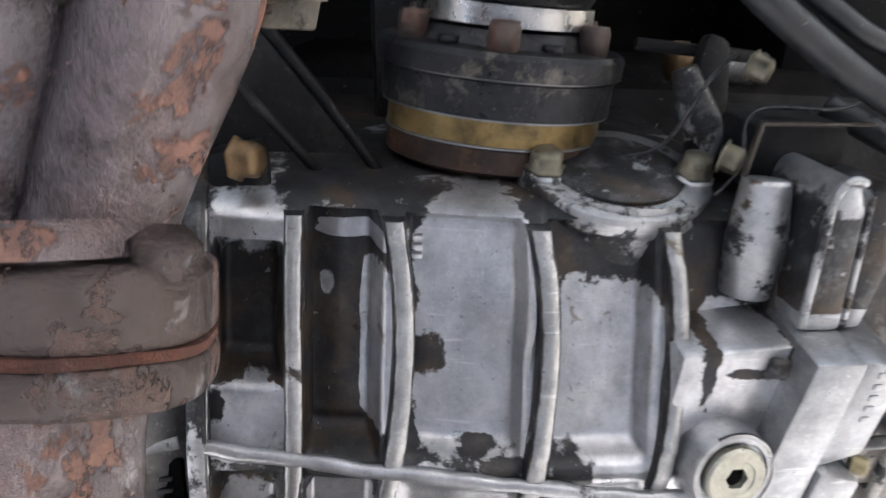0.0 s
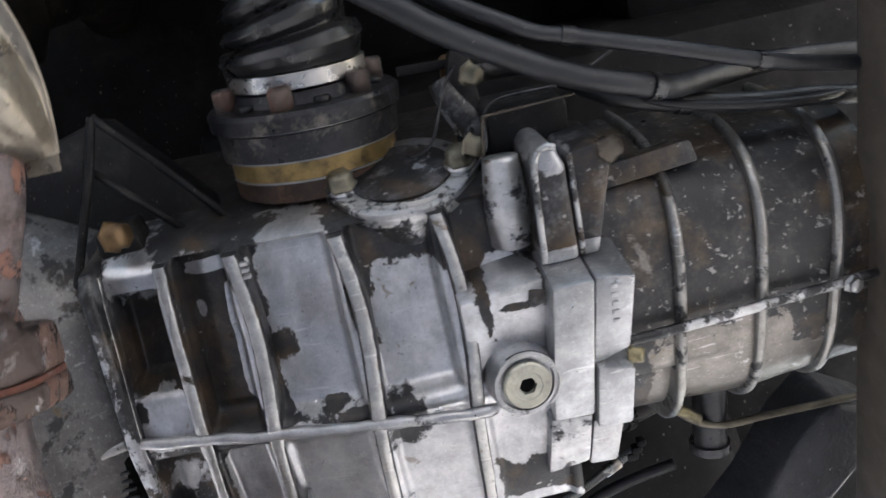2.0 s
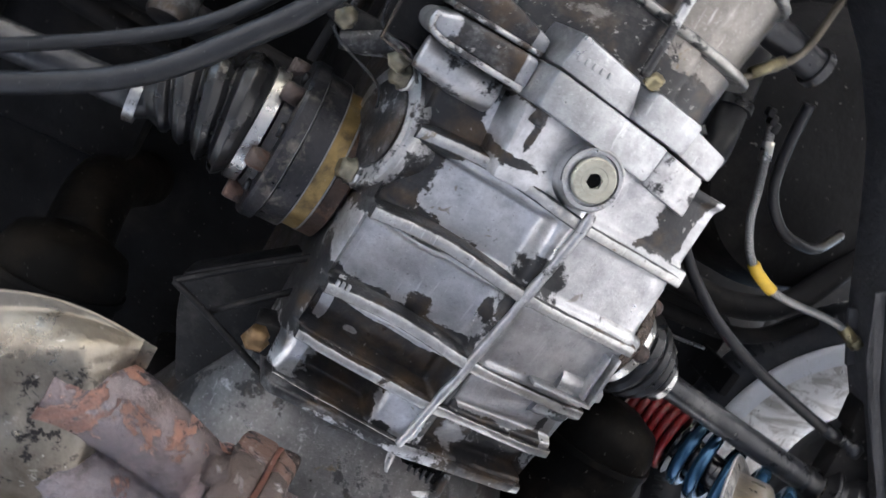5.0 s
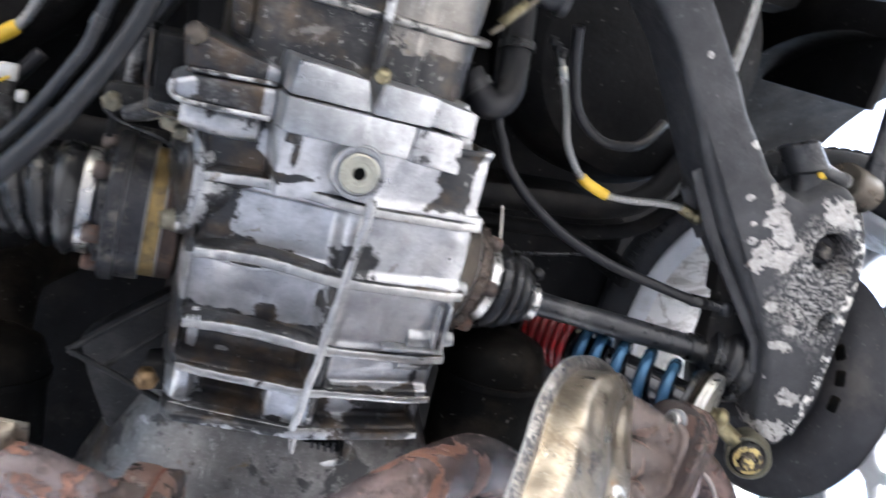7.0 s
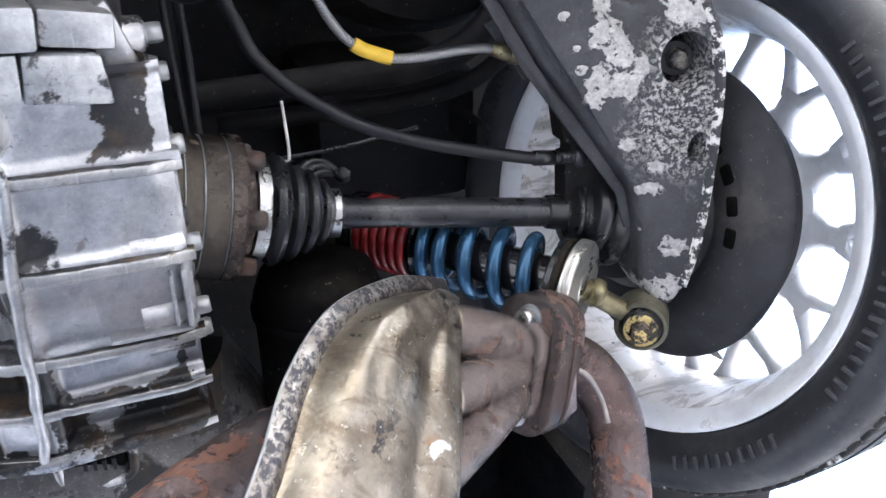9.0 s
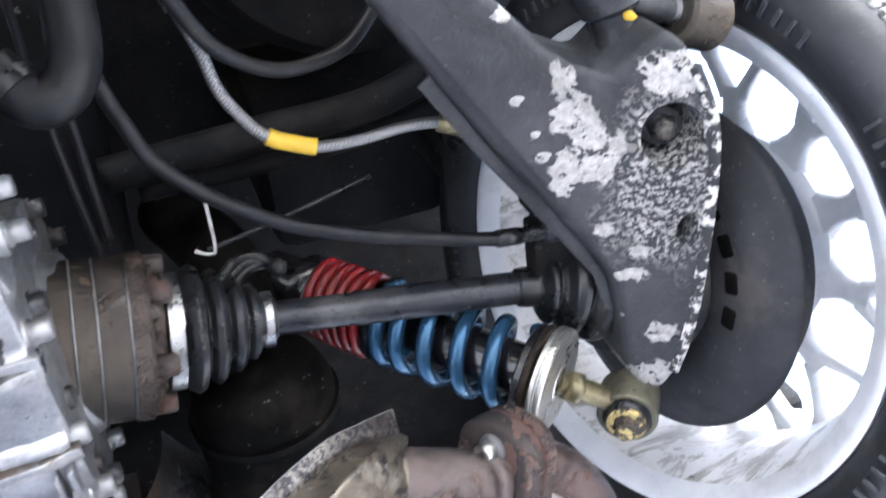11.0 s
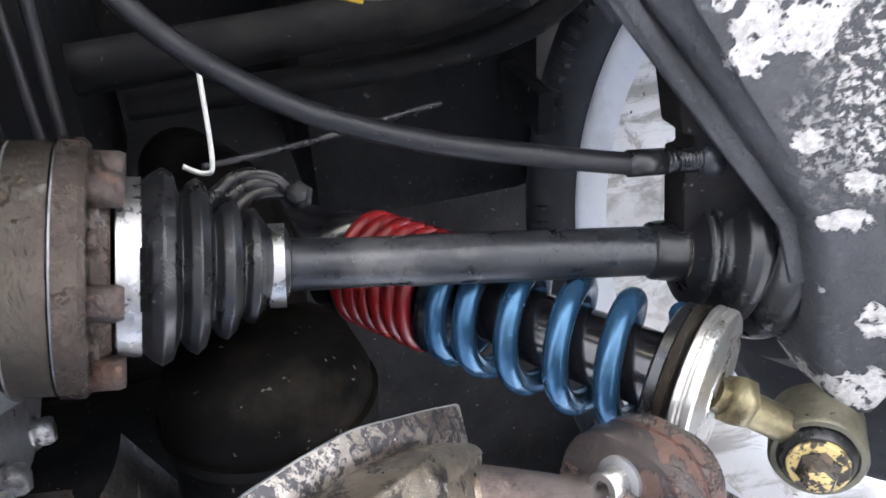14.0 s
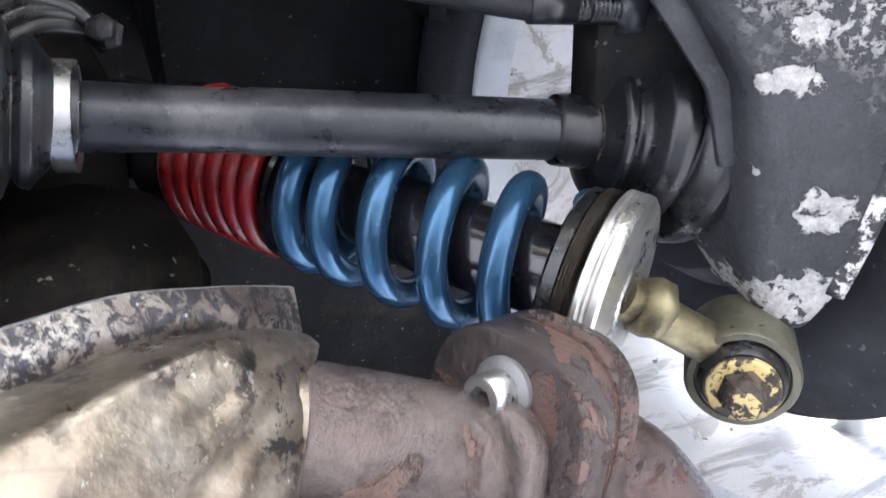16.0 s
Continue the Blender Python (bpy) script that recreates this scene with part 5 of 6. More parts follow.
part("knurled_ring", lathe("knurled_ring", [(0.0074, 0.030)] + [(0.0078 + 0.0012 * k + (0.0006 if j else 0), 0.0372 if j else 0.0362) for k in range(4) for j in (0, 1)] + [(0.0130, 0.030)], D0, D1, CV_GREY, 64), damper)
part("rubber_seat", lathe("rubber_seat", [(0.0132, 0.026), (0.0132, 0.0360), (0.0175, 0.0360), (0.019, 0.034), (0.019, 0.026)], D0, D1, RUBBER, 48), damper)
part("damper_tube", lathe("damper_tube", [(0.008, 0.0185), (0.10, 0.0185), (0.101, 0.016), (0.26, 0.016)], D0, D1, SHOCK, 40), damper)
part("main_spring", coil("main_spring", 0.020, (0.024, 0.0265, 0.0265, 0.0225, 0.0145), 0.0290, 0.0062, BLUE, 0.6), damper, "metallic blue coil spring")
part("spring_ring", lathe("spring_ring", [(0.138, 0.023), (0.138, 0.0325), (0.1405, 0.0325), (0.1405, 0.023)], D0, D1, SHOCK, 48), damper)
part("helper_spring", coil("helper_spring", 0.1435, (0.0088,) * 6, 0.0300, 0.0042, RED, 1.0, -0.001), damper, "red helper spring")
part("upper_mount", lathe("upper_mount", [(0.200, 0.020), (0.200, 0.029), (0.204, 0.031), (0.213, 0.031), (0.217, 0.024), (0.25, 0.024)], D0, D1, SHOCK, 48), damper)
part("mount_collar", lathe("mount_collar", [(0.1965, 0.022), (0.1965, 0.0290), (0.1990, 0.0295), (0.1990, 0.022)], D0, D1, PERCH, 48), damper)
EYE_AT = Vector((-0.4400, -0.1205, 0.7670))
rod_dir = (EYE_AT - D0).normalized()
part("lower_rod", lathe("lower_rod", [(0.0, 0.0085), (0.05, 0.0085)], D0 - dd * 0.003, EYE_AT, ZINC, 28), damper)
part("lock_nut", hex_head("lock_nut", D0 - dd * 0.0115, rod_dir, 0.021, 0.009, ZINC, False), damper, "yellow-zinc lock nut")
ed = Vector((0.60, 0.10, -0.79)).normalized()
part("eye_bush", lathe("eye_bush", [(-0.01848, 0), (-0.01848, 0.01974), (-0.01596, 0.02184), (0.01176, 0.02184), (0.01386, 0.02058), (0.01386, 0.01806), (0.01176, 0.01722)], EYE_AT, EYE_AT + ed, OLIVE, 48), damper, "olive-zinc bush ring")
part("bush_rubber", lathe("bush_rubber", [(0.0084, 0), (0.0084, 0.01722), (0.01596, 0.01638), (0.01848, 0.0147), (0.01848, 0)], EYE_AT, EYE_AT + ed, RUBBER, 40), damper)
part("bolt_washer", lathe("bolt_washer", [(0.01848, 0), (0.01848, 0.01386), (0.02058, 0.01386), (0.02142, 0.01302), (0.02142, 0)], EYE_AT, EYE_AT + ed, YELLOW_CHIP, 40), damper)
eye_bolt = part("eye_bolt", hex_head("eye_bolt", EYE_AT + ed * 0.0214, ed, 0.014, 0.0092, CV_GREY, True), damper, "bolt head with chipped yellow paint")
part("paint_dab", lathe("paint_dab", [(0.03041, 0), (0.03041, 0.006216), (0.03091, 0.006048), (0.03108, 0.005544), (0.03108, 0)], EYE_AT, EYE_AT + ed, YELLOW_CHIP, 6), eye_bolt, "chipped yellow paint on the bolt head")

# ---- exhaust on the left ----
exhaust = thing("exhaust_manifold", "rusty header pipes bolted to a dirty pressed heat shield", "exhaust")
lipA = [(-0.311, -0.096, 0.826), (-0.282, -0.080, 0.811), (-0.249, -0.068, 0.796), (-0.192, -0.056, 0.757), (-0.151, -0.066, 0.716), (-0.125, -0.084, 0.679), (-0.092, -0.104, 0.634), (-0.06, -0.135, 0.585)]
edgeA = [(-0.307, -0.107, 0.807), (-0.300, -0.108, 0.800), (-0.290, -0.116, 0.786), (-0.279, -0.130, 0.760), (-0.264, -0.150, 0.724), (-0.243, -0.178, 0.686), (-0.228, -0.197, 0.655), (-0.20, -0.23, 0.60)]
face = Vector((-0.8, 0.9, -1.0)).normalized()


def dome(u, v):
    """A steep step up from the lip, then a gentle swelling with a pressed groove."""
    q = min(1, u / 0.16)
    h = 0.019 * (q * q * (3 - 2 * q)) * min(1, 0.02 + v * 3.4)
    h -= 0.006 * math.exp(-((u - 0.55 - 0.1 * v) / 0.09) ** 2) * min(1, max(0, v - 0.3) * 6)
    h -= 0.013 * max(0, (u - 0.84) / 0.16) ** 2
    return face * (h + 0.0015 * noise.noise(Vector((u * 9, v * 14, 2))))


lip_in = [Vector((-0.309, -0.1035, 0.8105))] + [Vector(a) + (Vector(b) - Vector(a)).normalized() * 0.0165 for a, b in list(zip(lipA, edgeA))[1:]]
lip_mid = [Vector(a).lerp(b, 0.55) + face * (0.0022 if k else 0.0) for k, (a, b) in enumerate(zip(lipA, lip_in))]
part("shield_lip", patch("shield_lip", [lipA, lip_mid, lip_in], SHEET_LIP, 10, 60), exhaust, "speckled flat lip of the heat shield")
mid1 = [a.lerp(Vector(b), 0.33) + face * 0.004 for a, b in zip(lip_in, edgeA)]
mid2 = [a.lerp(Vector(b), 0.67) + face * 0.004 for a, b in zip(lip_in, edgeA)]
part("heat_shield", patch("heat_shield", [lip_in, mid1, mid2, edgeA], SHEET, 44, 60, dome), exhaust, "dirty pressed sheet-metal heat shield")
part("shield_edge", tube("shield_edge", lipA, 0.0011, STEEL_DULL, 8), exhaust)
FB = Vector((-0.3575, -0.1500, 0.7730))
fdir = Vector((-0.94, -0.20, 0.28)).normalized()
fside = Vector((0.08, -0.98, -0.19))
fside = (fside - fdir * fside.dot(fdir)).normalized()
for k, (p, r0) in enumerate((((-0.290, -0.112, 0.788), 0.0205), ((-0.272, -0.140, 0.752), 0.0185), ((-0.250, -0.176, 0.715), 0.018))):
    p = Vector(p)
    goal = FB + fside * (-0.016 + 0.016 * k) - fdir * 0.004
    part("header_pipe", tube("header_pipe", [p - fdir * 0.02, p, p.lerp(goal, 0.55) + face * 0.002, goal], [r0, r0, r0, 0.018], RUST_HEAT, 26), exhaust)
    part("pipe_collar", lathe("pipe_collar", [(-0.004, r0), (-0.003, r0 + 0.002), (0.005, r0 + 0.002), (0.006, r0)], p, p.lerp(goal, 0.3), SHEET, 32, caps=False), exhaust)
frot = Matrix((fside, fdir.cross(fside), fdir)).transposed().to_4x4()
oval = []
for a in np.linspace(0, 2 * math.pi, 44, endpoint=False):
    c, s = math.cos(a), math.sin(a)
    oval.append((0.0545 * math.copysign(abs(c) ** 0.42, c), (0.0305 - 0.008 * abs(c) ** 3) * math.copysign(abs(s) ** 0.45, s)))
part("weld_collar", slab("weld_collar", [(x * 0.70, y * 0.74) for x, y in oval], 0.014, RUST_HEAT, Matrix.Translation(FB - fdir * 0.0125) @ frot, 0.005, 0.0006, 3), exhaust)
fplate = part("flange_plate", slab("flange_plate", oval, 0.019, RUST_DARK, Matrix.Translation(FB) @ frot, 0.0018, 0.0004), exhaust, "rusted flange plate")
part("flange_plate", slab("flange_plate", oval, 0.012, RUST_DARK, Matrix.Translation(FB + fdir * 0.0205) @ frot, 0.0018, 0.0004), exhaust, "rusted flange plate")
part("gasket", slab("gasket", [(x * 0.985, y * 0.97) for x, y in oval], 0.0016, GASKET, Matrix.Translation(FB + fdir * 0.0189) @ frot, 0.0004, 0.0005), exhaust)
for s in (-0.0385, 0.0385):
    at = FB + fside * s
    part("bolt_washer", lathe("bolt_washer", [(0.0, 0.0), (0.0, 0.0102), (0.0020, 0.0102), (0.0024, 0.0096), (0.0024, 0.0)], at, at - fdir, STEEL_DULL, 28), fplate)
    head = lathe("flange_bolt", [(0.0022, 0.0), (0.0022, 0.0066), (0.0030, 0.0070), (0.0108, 0.0070), (0.0118, 0.0062), (0.0118, 0.0)], at, at - fdir, STEEL, 32)
    bm = bmesh.new()
    bmesh.ops.create_cone(bm, cap_ends=True, segments=6, radius1=0.0036, radius2=0.0036, depth=0.012)
    bm.transform(Matrix.Translation(at - fdir * 0.0125) @ frot)
    part("flange_bolt", cut(head, [finish("socket", bm, SHADE_PRINT_BLACK)]), fplate, "bright steel socket-head bolt")
    part("flange_nut", hex_head("flange_nut", at + fdir * 0.0325, fdir, 0.013, 0.010, RUST_DARK), exhaust)
E0 = FB + fdir * 0.031
part("elbow_pipe", tube("elbow_pipe", [E0, E0 + fdir * 0.012, (-0.424, -0.172, 0.775), (-0.436, -0.196, 0.750), (-0.424, -0.224, 0.715), (-0.405, -0.252, 0.68)], 0.0225, RUST, 32), exhaust)
part("elbow_gusset", slab("elbow_gusset", [(0, 0), (0.03, 0.004), (0.045, 0.03), (0.03, 0.052), (0, 0.05)], 0.002, HEAT_BLUE, Matrix.Translation((-0.392, -0.150, 0.752)) @ pose(0, 0, 0, 35, 25, -95), 0.0006), exhaust)
part("gusset_weld", tube("gusset_weld", [(-0.391, -0.150, 0.760), (-0.403, -0.156, 0.752), (-0.411, -0.170, 0.740), (-0.412, -0.186, 0.727)], [0.0018, 0.0024, 0.0017, 0.002], WELD, 8), exhaust)

exhaust.matrix_basis = pose(-0.0608, 0.0337, -0.0483, -2.1, 6.16, 5.05) @ Matrix.Scale(0.955, 4)

# ---- crossover pipe from the right ----
cross = thing("exhaust_crossover", "rust-red exhaust pipes with a thick bolted flange", "exhaust")
cross.location = GB
cdir = Vector((-0.955, 0.012, -0.30)).normalized()
FA = Vector((0.1293, -0.1592, 0.6772))
cs = Vector((0, 1, 0))
crot = Matrix((cs, cdir.cross(cs), cdir)).transposed().to_4x4()
for y0, y1, r0, r1 in ((-0.122, -0.147, 0.0235, 0.019), (-0.166, -0.178, 0.024, 0.019), (-0.205, -0.19, 0.022, 0.018)):
    part("header_pipe", tube("header_pipe", [(0.231, y0 + 0.006, 0.680), (0.196, y0 + 0.002, 0.684), (0.161, (y0 + y1) / 2 + 0.002, 0.684), (0.125, y1 + 0.002, 0.677)], [r0, r0, (r0 + r1) / 2, r1], RUST_RED, 32), cross)
part("weld_collar", lathe("weld_collar", [(-0.010, 0.034), (-0.006, 0.038), (-0.001, 0.039)], FA, FA + cdir, RUST_RED, 44, caps=False), cross)
wide = []
for a in np.linspace(0, 2 * math.pi, 48, endpoint=False):
    c, s = math.cos(a), math.sin(a)
    wide.append((0.049 * math.copysign(abs(c) ** 0.55, c), 0.036 * math.copysign(abs(s) ** 0.7, s)))
cplate = part("flange_plate", slab("flange_plate", wide, 0.0215, RUST_DARK, Matrix.Translation(FA) @ crot, 0.004, 0.0008, 3), cross, "thick rusted flange plate")
part("gasket", slab("gasket", [(x * 0.985, y * 0.985) for x, y in wide], 0.003, GASKET, Matrix.Translation(FA + cdir * 0.0205) @ crot, 0.0005, 0.0014), cross)
part("flange_plate", slab("flange_plate", wide, 0.0135, RUST_DARK, Matrix.Translation(FA + cdir * 0.0225) @ crot, 0.004, 0.0008, 3), cross, "thick rusted flange plate")
part("flange_bolt", hex_head("flange_bolt", (0.1333, -0.1197, 0.6577), (0.92, 0.03, -0.15), 0.0155, 0.009, RUST_DARK, True), cplate)
part("flange_bolt", hex_head("flange_bolt", (0.1333, -0.1987, 0.6577), (0.92, -0.03, -0.15), 0.0155, 0.009, RUST_DARK, True), cplate)
F2 = FA + cdir * 0.036
part("crossover_pipe", tube("crossover_pipe", [F2, F2 + cdir * 0.02, (0.045, -0.158, 0.655), (0.0, -0.149, 0.652), (-0.03, -0.128, 0.655), (-0.06, -0.113, 0.664), (-0.10, -0.113, 0.692), (-0.14, -0.126, 0.728), (-0.18, -0.150, 0.752)], [0.031, 0.0295, 0.029, 0.0275, 0.0265, 0.026, 0.0255, 0.025, 0.025], RUST_RED, 36), cross)
part("pipe_lug", lathe("pipe_lug", [(0.0, 0.014), (0.006, 0.013), (0.008, 0.010), (0.008, 0.0)], (0.040, -0.172, 0.634), (0.040, -0.180, 0.610), HEAT_BLUE, 24), cross)
part("lug_bolt", hex_head("lug_bolt", (0.040, -0.175, 0.627), (0, -0.35, -0.93), 0.011, 0.007, STEEL), cross)

lipB = [(0.196, -0.070, 0.692), (0.222, -0.066, 0.692), (0.247, -0.067, 0.692), (0.272, -0.074, 0.690), (0.290, -0.084, 0.686), (0.318, -0.108, 0.678), (0.345, -0.14, 0.665)]
edgeB = [(0.194, -0.090, 0.700), (0.193, -0.105, 0.694), (0.192, -0.125, 0.690), (0.191, -0.145, 0.688), (0.190, -0.165, 0.686), (0.189, -0.190, 0.684), (0.188, -0.22, 0.68)]
faceB = Vector((0.25, 0.35, -0.9)).normalized()


def dome_b(u, v):
    h = 0.0
    if u > 0.12:
        h = 0.022 * math.sin(min(1, (u - 0.12) / 0.3) * math.pi / 2) * min(1, 0.1 + v * 4) - 0.01 * max(0, (u - 0.8) / 0.2) ** 2
    return faceB * (h + 0.0012 * noise.noise(Vector((u * 9, v * 14, 7))))


cover = thing("heat_shield", "dirty pressed sheet-metal heat shield with rolled edge", "heat shield")
m1 = [Vector(a).lerp(Vector(b), 0.33) + faceB * 0.004 for a, b in zip(lipB, edgeB)]
m2 = [Vector(a).lerp(Vector(b), 0.67) + faceB * 0.004 for a, b in zip(lipB, edgeB)]
part("pressed_sheet", patch("pressed_sheet", [lipB, m1, m2, edgeB], SHEET_DIM, 40, 46, dome_b), cover)
part("rolled_edge", tube("rolled_edge", lipB, 0.0012, SHEET_DIM, 8), cover)
cover.location = (0.008, -0.006, -0.004)
part("sheet_tab", slab("sheet_tab", [(0.188, -0.086), (0.2, -0.084), (0.2, -0.070), (0.188, -0.072)], 0.0015, SHEET_DIM, pose(0, 0, 0.694, 0, 0, 0), 0.0004), cover)

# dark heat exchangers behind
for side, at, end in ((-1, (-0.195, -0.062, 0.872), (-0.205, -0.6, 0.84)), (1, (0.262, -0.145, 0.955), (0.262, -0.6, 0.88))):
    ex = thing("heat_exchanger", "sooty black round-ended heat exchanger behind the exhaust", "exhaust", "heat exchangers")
    part("drum", lathe("drum", [(0.0, 0.0), (0.002, 0.025), (0.012, 0.045), (0.03, 0.052), (0.42, 0.058)], at, end, SOOT_AND_SHADE, 48, angle=60), ex)
    part("drum_seam", lathe("drum_seam", [(0.04, 0.052), (0.04, 0.055), (0.046, 0.055), (0.046, 0.052)], at, end, SOOT_AND_SHADE, 48, caps=False), ex)
    part("drum_pipe", tube("drum_pipe", [Vector(at) + Vector((0, -0.03, 0.03)), Vector(at) + Vector((0, 0.0, 0.12)), Vector(at) + Vector((-side * 0.03, -0.02, 0.25))], 0.03, SOOT_AND_SHADE, 24), ex)

# ---- hoses and wires ----


def hose(name, label, pts, r, mat, category="hose", group="", clip=()):
    t = thing(name, label, category, group)
    if pts[0][0] > 0:
        t.location = GB
    run = part("hose_run", tube("hose_run", pts, r, mat, 14), t)
    if clip:
        p = catmull(pts, 8)
        for q in clip:
            k = int(q * (len(p) - 2))
            part("hose_clip", lathe("hose_clip", [(-0.004, r), (-0.004, r * 1.2), (0.004, r * 1.2), (0.004, r)], p[k], p[k + 1], RUBBER, 18, caps=False), run)
    return t


c = hose("parking_brake_cable", "dull black sheathed cable looping to the wheel", [(-0.139, 0.243, 0.927), (-0.146, 0.173, 0.923), (-0.154, 0.13, 0.915), (-0.16, 0.114, 0.906), (-0.168, 0.094, 0.897), (-0.187, 0.073, 0.889), (-0.211, 0.055, 0.88), (-0.24, 0.039, 0.871), (-0.282, 0.024, 0.861), (-0.323, 0.015, 0.85), (-0.37, 0.006, 0.839), (-0.393, 0.004, 0.836)], 0.0051, HOSE, "cable")
part("end_sleeve", tube("end_sleeve", [(-0.370, 0.006, 0.839), (-0.387, 0.005, 0.8365)], 0.0062, RUBBER, 16), c)
part("threaded_end", lathe("threaded_end", [(0.002 * k + (0.001 if j else 0), 0.0046 if j else 0.0056) for k in range(12) for j in (0, 1)], (-0.386, 0.005, 0.8365), (-0.415, 0.001, 0.837), RUBBER, 16), c)
part("end_nut", hex_head("end_nut", (-0.405, 0.0022, 0.8368), (-1, -0.1, 0.02), 0.017, 0.010, SHAFT, False), c)
y = thing("brake_hose", "braided steel brake hose with a yellow sleeve", "hose", "brake hoses")
HP = [(-0.193, 0.209, 0.912), (-0.205, 0.176, 0.905), (-0.212, 0.154, 0.9), (-0.217, 0.129, 0.892), (-0.229, 0.108, 0.886), (-0.238, 0.099, 0.882), (-0.251, 0.092, 0.88), (-0.266, 0.087, 0.876), (-0.291, 0.087, 0.872), (-0.322, 0.09, 0.869), (-0.343, 0.09, 0.864), (-0.358, 0.085, 0.859)]
braid = part("braid", tube("braid", HP, 0.0037, BRAID, 16), y)
part("yellow_sleeve", tube("yellow_sleeve", [(-0.238, 0.099, 0.882), (-0.244, 0.095, 0.881), (-0.251, 0.092, 0.88), (-0.259, 0.089, 0.878), (-0.266, 0.087, 0.876)], 0.0054, YELLOW, 18), braid, "yellow plastic sleeve")
part("ferrule", tube("ferrule", [(-0.199, 0.193, 0.9085), (-0.204, 0.178, 0.9055)], 0.0052, STEEL, 14), y)
part("ferrule", tube("ferrule", [(-0.343, 0.090, 0.864), (-0.360, 0.084, 0.858)], 0.0058, ZINC, 14), y)
part("end_nut", hex_head("end_nut", (-0.356, 0.0855, 0.8595), (-0.9, -0.3, -0.25), 0.012, 0.008, ZINC, False), y)
for k in range(3):
    part("hose_clip", block("hose_clip", (-0.200 + 0.006 * k, 0.200 + 0.005 * k, 0.905), (-0.193 + 0.006 * k, 0.210 + 0.004 * k, 0.914), HOSE, 0.002), y)
hose("rubber_hose", "thin black rubber hose hanging in a loop", [(-0.191, 0.232, 0.88), (-0.201, 0.195, 0.885), (-0.218, 0.159, 0.89), (-0.247, 0.137, 0.892), (-0.275, 0.133, 0.895), (-0.304, 0.138, 0.905), (-0.334, 0.159, 0.925)], 0.0048, HOSE, "hose", "rubber hoses")
hose("brake_hose", "pale braided brake hose rising behind the arm", [(-0.366, 0.150, 0.895), (-0.374, 0.185, 0.903), (-0.384, 0.225, 0.915), (-0.40, 0.27, 0.935), (-0.42, 0.33, 0.965)], 0.0052, BRAID, "hose", "brake hoses", (0.1,))
hose("coolant_hose", "thick black hose bending beside the gearbox", [(-0.105, 0.171, 0.89), (-0.122, 0.151, 0.878), (-0.142, 0.158, 0.885), (-0.151, 0.186, 0.905), (-0.152, 0.252, 0.93)], 0.014, HOSE, "hose", "rubber hoses", (0.15, 0.85))
hose("thin_pipe", "thin dull metal pipe rising past the gearbox", [(-0.134, 0.175, 0.98), (-0.127, 0.127, 0.965), (-0.127, 0.083, 0.95), (-0.126, 0.019, 0.94)], 0.0032, HOSE, "pipe", "thin pipes")
hose("thin_pipe", "thin dark metal pipe rising past the gearbox", [(-0.118, 0.213, 0.96), (-0.114, 0.138, 0.955), (-0.116, 0.062, 0.945), (-0.118, 0.009, 0.935)], 0.0026, HOSE, "pipe", "thin pipes")
hose("hanging_wire", "short pale wire hooked over a rod", [(-0.178, 0.005, 0.921), (-0.187, 0.001, 0.918), (-0.192, 0.006, 0.92), (-0.194, 0.043, 0.944)], 0.0013, WIRE, "wire")
hose("thin_rod", "thin dark rod running to the wing", [(-0.187, 0.003, 0.921), (-0.242, -0.004, 0.946), (-0.323, -0.006, 0.976)], 0.0018, SHAFT, "rod")
bk = thing("boot_bracket", "dark ribbed clip behind the shaft boot", "bracket")
for k in range(3):
    part("clip_band", tube("clip_band", [(-0.186 - k * 0.003, 0.003 - k * 0.004, 0.878), (-0.201 - k * 0.003, 0.007 - k * 0.005, 0.893), (-0.217 - k * 0.002, 0.001 - k * 0.004, 0.900), (-0.228, -0.012, 0.897)], 0.0036, RUBBER, 8), bk)
part("clip_bolt", hex_head("clip_bolt", (-0.228, -0.008, 0.894), (0.2, 0.6, -0.7), 0.010, 0.007, CV_DARK), bk)
# right side hoses
hose("heater_hose", "thick grey rubber hose curving along the gearbox", [(0.40, -0.07, 0.83), (0.27, 0.01, 0.79), (0.21, 0.075, 0.78), (0.18, 0.119, 0.78), (0.158, 0.160, 0.78), (0.146, 0.193, 0.782), (0.138, 0.215, 0.79), (0.130, 0.25, 0.82), (0.12, 0.33, 0.86), (0.10, 0.45, 0.88)], 0.0070, HOSE_GREY, "hose", "rubber hoses", (0.62,))
hose("heater_hose", "grey rubber hose running along the gearbox", [(0.36, -0.03, 0.85), (0.245, 0.055, 0.80), (0.192, 0.129, 0.785), (0.178, 0.164, 0.785), (0.161, 0.215, 0.785), (0.140, 0.276, 0.786), (0.124, 0.339, 0.80), (0.10, 0.45, 0.85)], 0.0046, HOSE_GREY, "hose", "rubber hoses", (0.42, 0.72))
hose("heater_hose", "grey rubber hose lying beside the tail casing", [(0.146, 0.165, 0.835), (0.131, 0.195, 0.815), (0.120, 0.232, 0.815), (0.110, 0.275, 0.817), (0.104, 0.319, 0.820), (0.097, 0.352, 0.825), (0.08, 0.45, 0.86)], 0.0064, HOSE_GREY, "hose", "rubber hoses", (0.35,))
hose("thin_pipe", "thin dark pipe beside the tail casing", [(0.142, 0.18, 0.822), (0.126, 0.215, 0.806), (0.114, 0.26, 0.804), (0.106, 0.31, 0.808), (0.10, 0.36, 0.83)], 0.0028, HOSE, "pipe", "thin pipes")
y2 = thing("brake_hose", "braided steel brake hose with a yellow sleeve", "hose", "brake hoses")
y2.location = GB
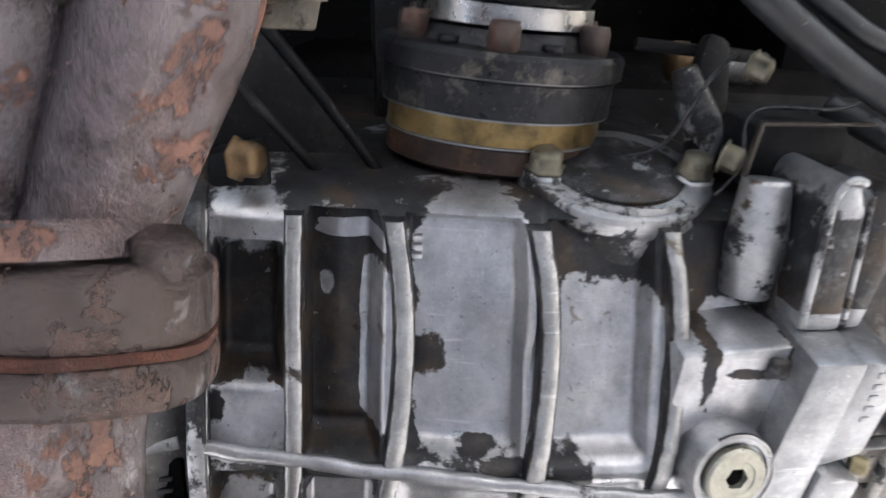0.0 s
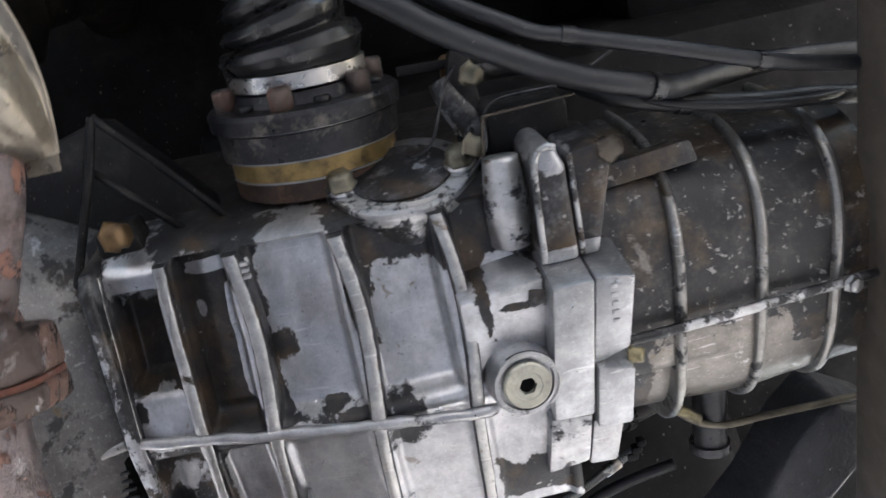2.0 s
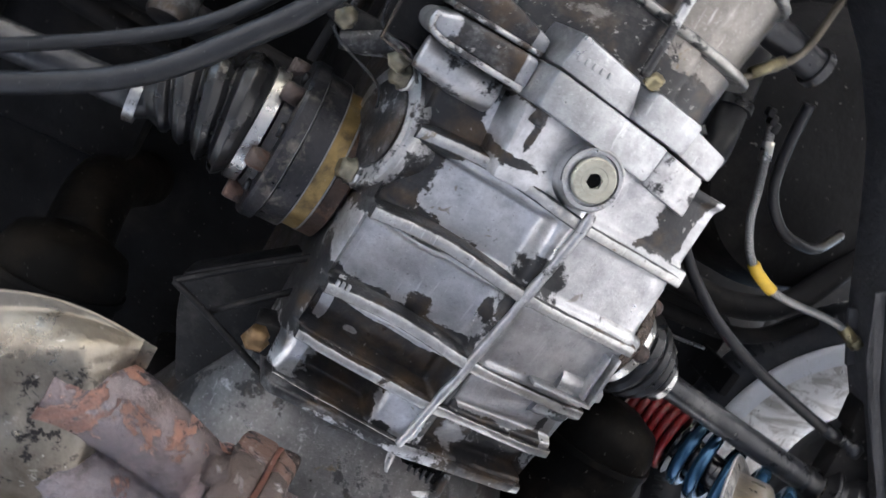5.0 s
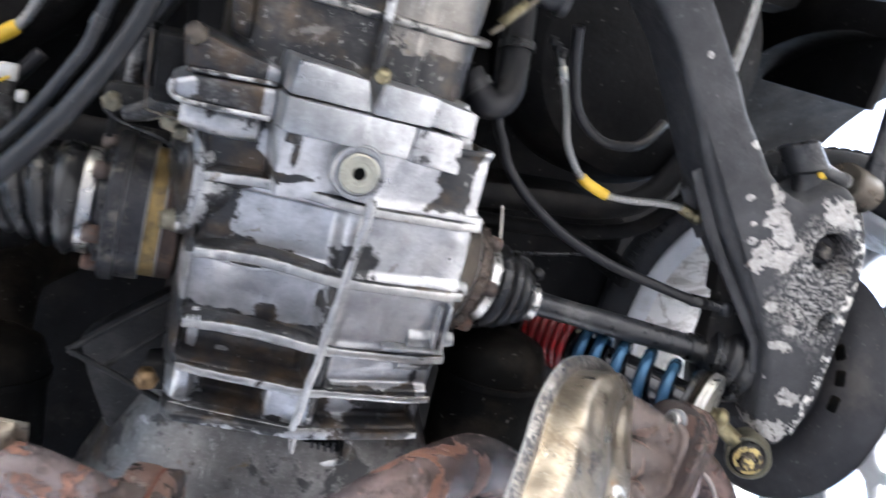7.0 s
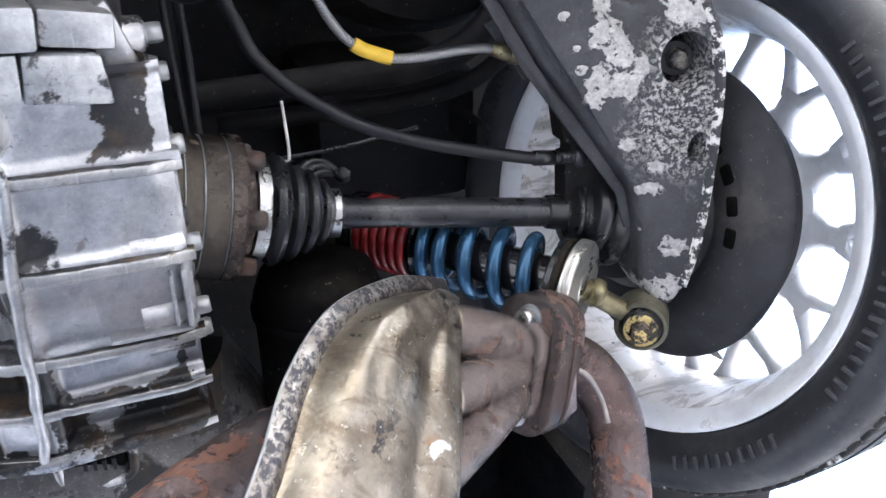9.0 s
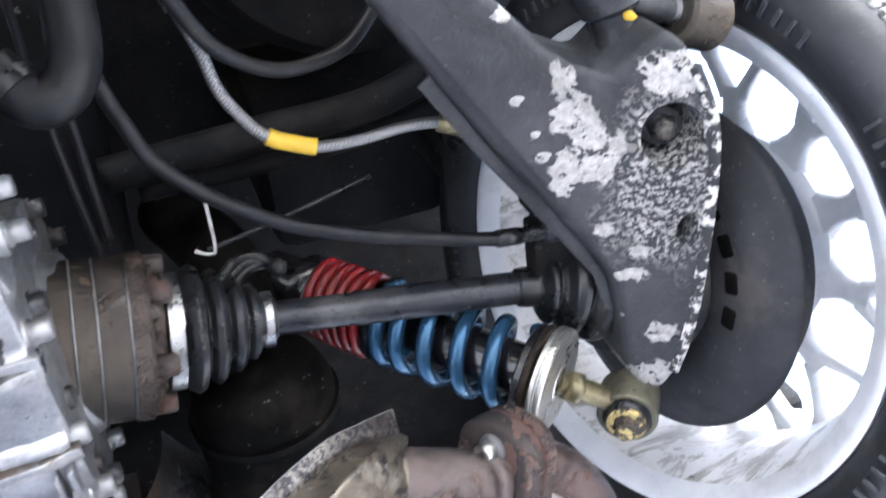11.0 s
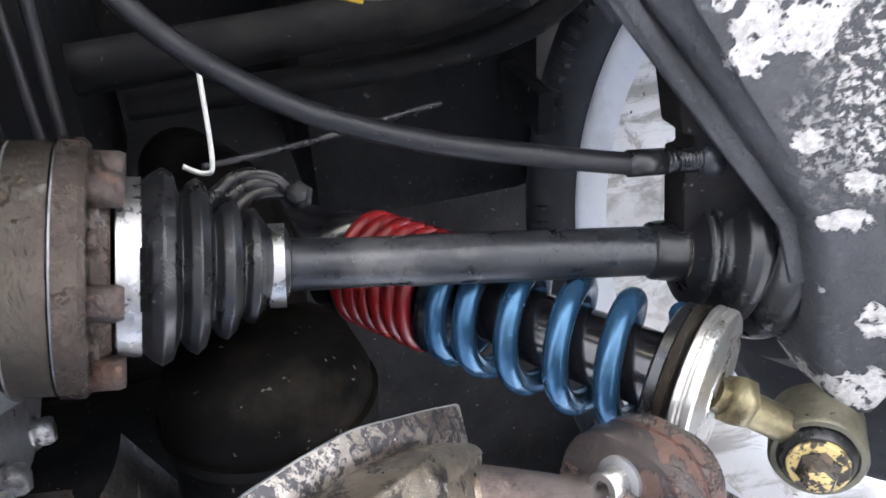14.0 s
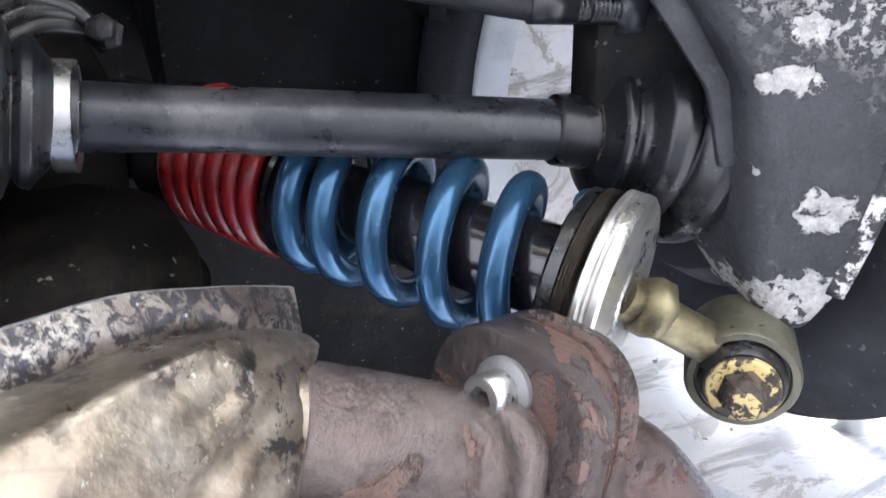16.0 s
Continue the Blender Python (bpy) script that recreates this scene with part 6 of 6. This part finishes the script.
RP = [(0.46, 0.150, 0.935), (0.39, 0.132, 0.945), (0.349, 0.120, 0.95), (0.318, 0.102, 0.95), (0.286, 0.099, 0.95), (0.252, 0.121, 0.95), (0.237, 0.148, 0.952), (0.220, 0.182, 0.958), (0.21, 0.21, 0.97)]
part("braid", tube("braid", RP, 0.0044, BRAID, 16), y2)
part("yellow_sleeve", tube("yellow_sleeve", [(0.290, 0.0985, 0.95), (0.276, 0.1035, 0.95), (0.262, 0.113, 0.95), (0.252, 0.121, 0.95)], 0.0060, YELLOW, 18), y2, "yellow plastic sleeve")
hose("rubber_hose", "thin black rubber hose hanging in a loop", [(0.41, 0.115, 0.96), (0.37, 0.075, 0.965), (0.32, 0.05, 0.965), (0.27, 0.06, 0.965), (0.235, 0.10, 0.97)], 0.006, HOSE, "hose", "rubber hoses")
sen = thing("wiring_connector", "small metal sensor with white and yellow wires", "connector")
sen.location = GB
part("sensor_body", lathe("sensor_body", [(0.0, 0.0), (0.0, 0.015), (0.003, 0.0165), (0.03, 0.0165), (0.032, 0.013), (0.05, 0.013)], (0.262, 0.035, 0.925), (0.262, 0.10, 0.96), ALU_DARK, 28), sen)
part("connector", block("connector", (0.247, 0.078, 0.935), (0.262, 0.092, 0.945), WIRE, 0.002), sen)
part("connector", block("connector", (0.238, 0.064, 0.925), (0.246, 0.074, 0.935), WIRE, 0.002), sen)
part("yellow_wire", tube("yellow_wire", [(0.292, 0.085, 0.93), (0.277, 0.078, 0.926), (0.262, 0.078, 0.926), (0.252, 0.083, 0.93)], 0.0014, YELLOW, 8), sen)
part("brown_wire", tube("brown_wire", [(0.305, 0.08, 0.94), (0.31, 0.06, 0.94), (0.312, 0.03, 0.94)], 0.006, WIRE_DULL, 10), sen)
rod = thing("shift_rod", "thin dull brass-coloured rod beside the gearbox tail", "rod")
rod.location = GB
part("rod_run", tube("rod_run", [(-0.105, 0.205, 0.84), (-0.138, 0.243, 0.84), (-0.144, 0.30, 0.842), (-0.15, 0.40, 0.845)], 0.0028, WIRE_DULL, 10), rod)
part("rod_sleeve", tube("rod_sleeve", [(-0.112, 0.214, 0.84), (-0.130, 0.234, 0.84)], 0.0045, ZINC, 12), rod)
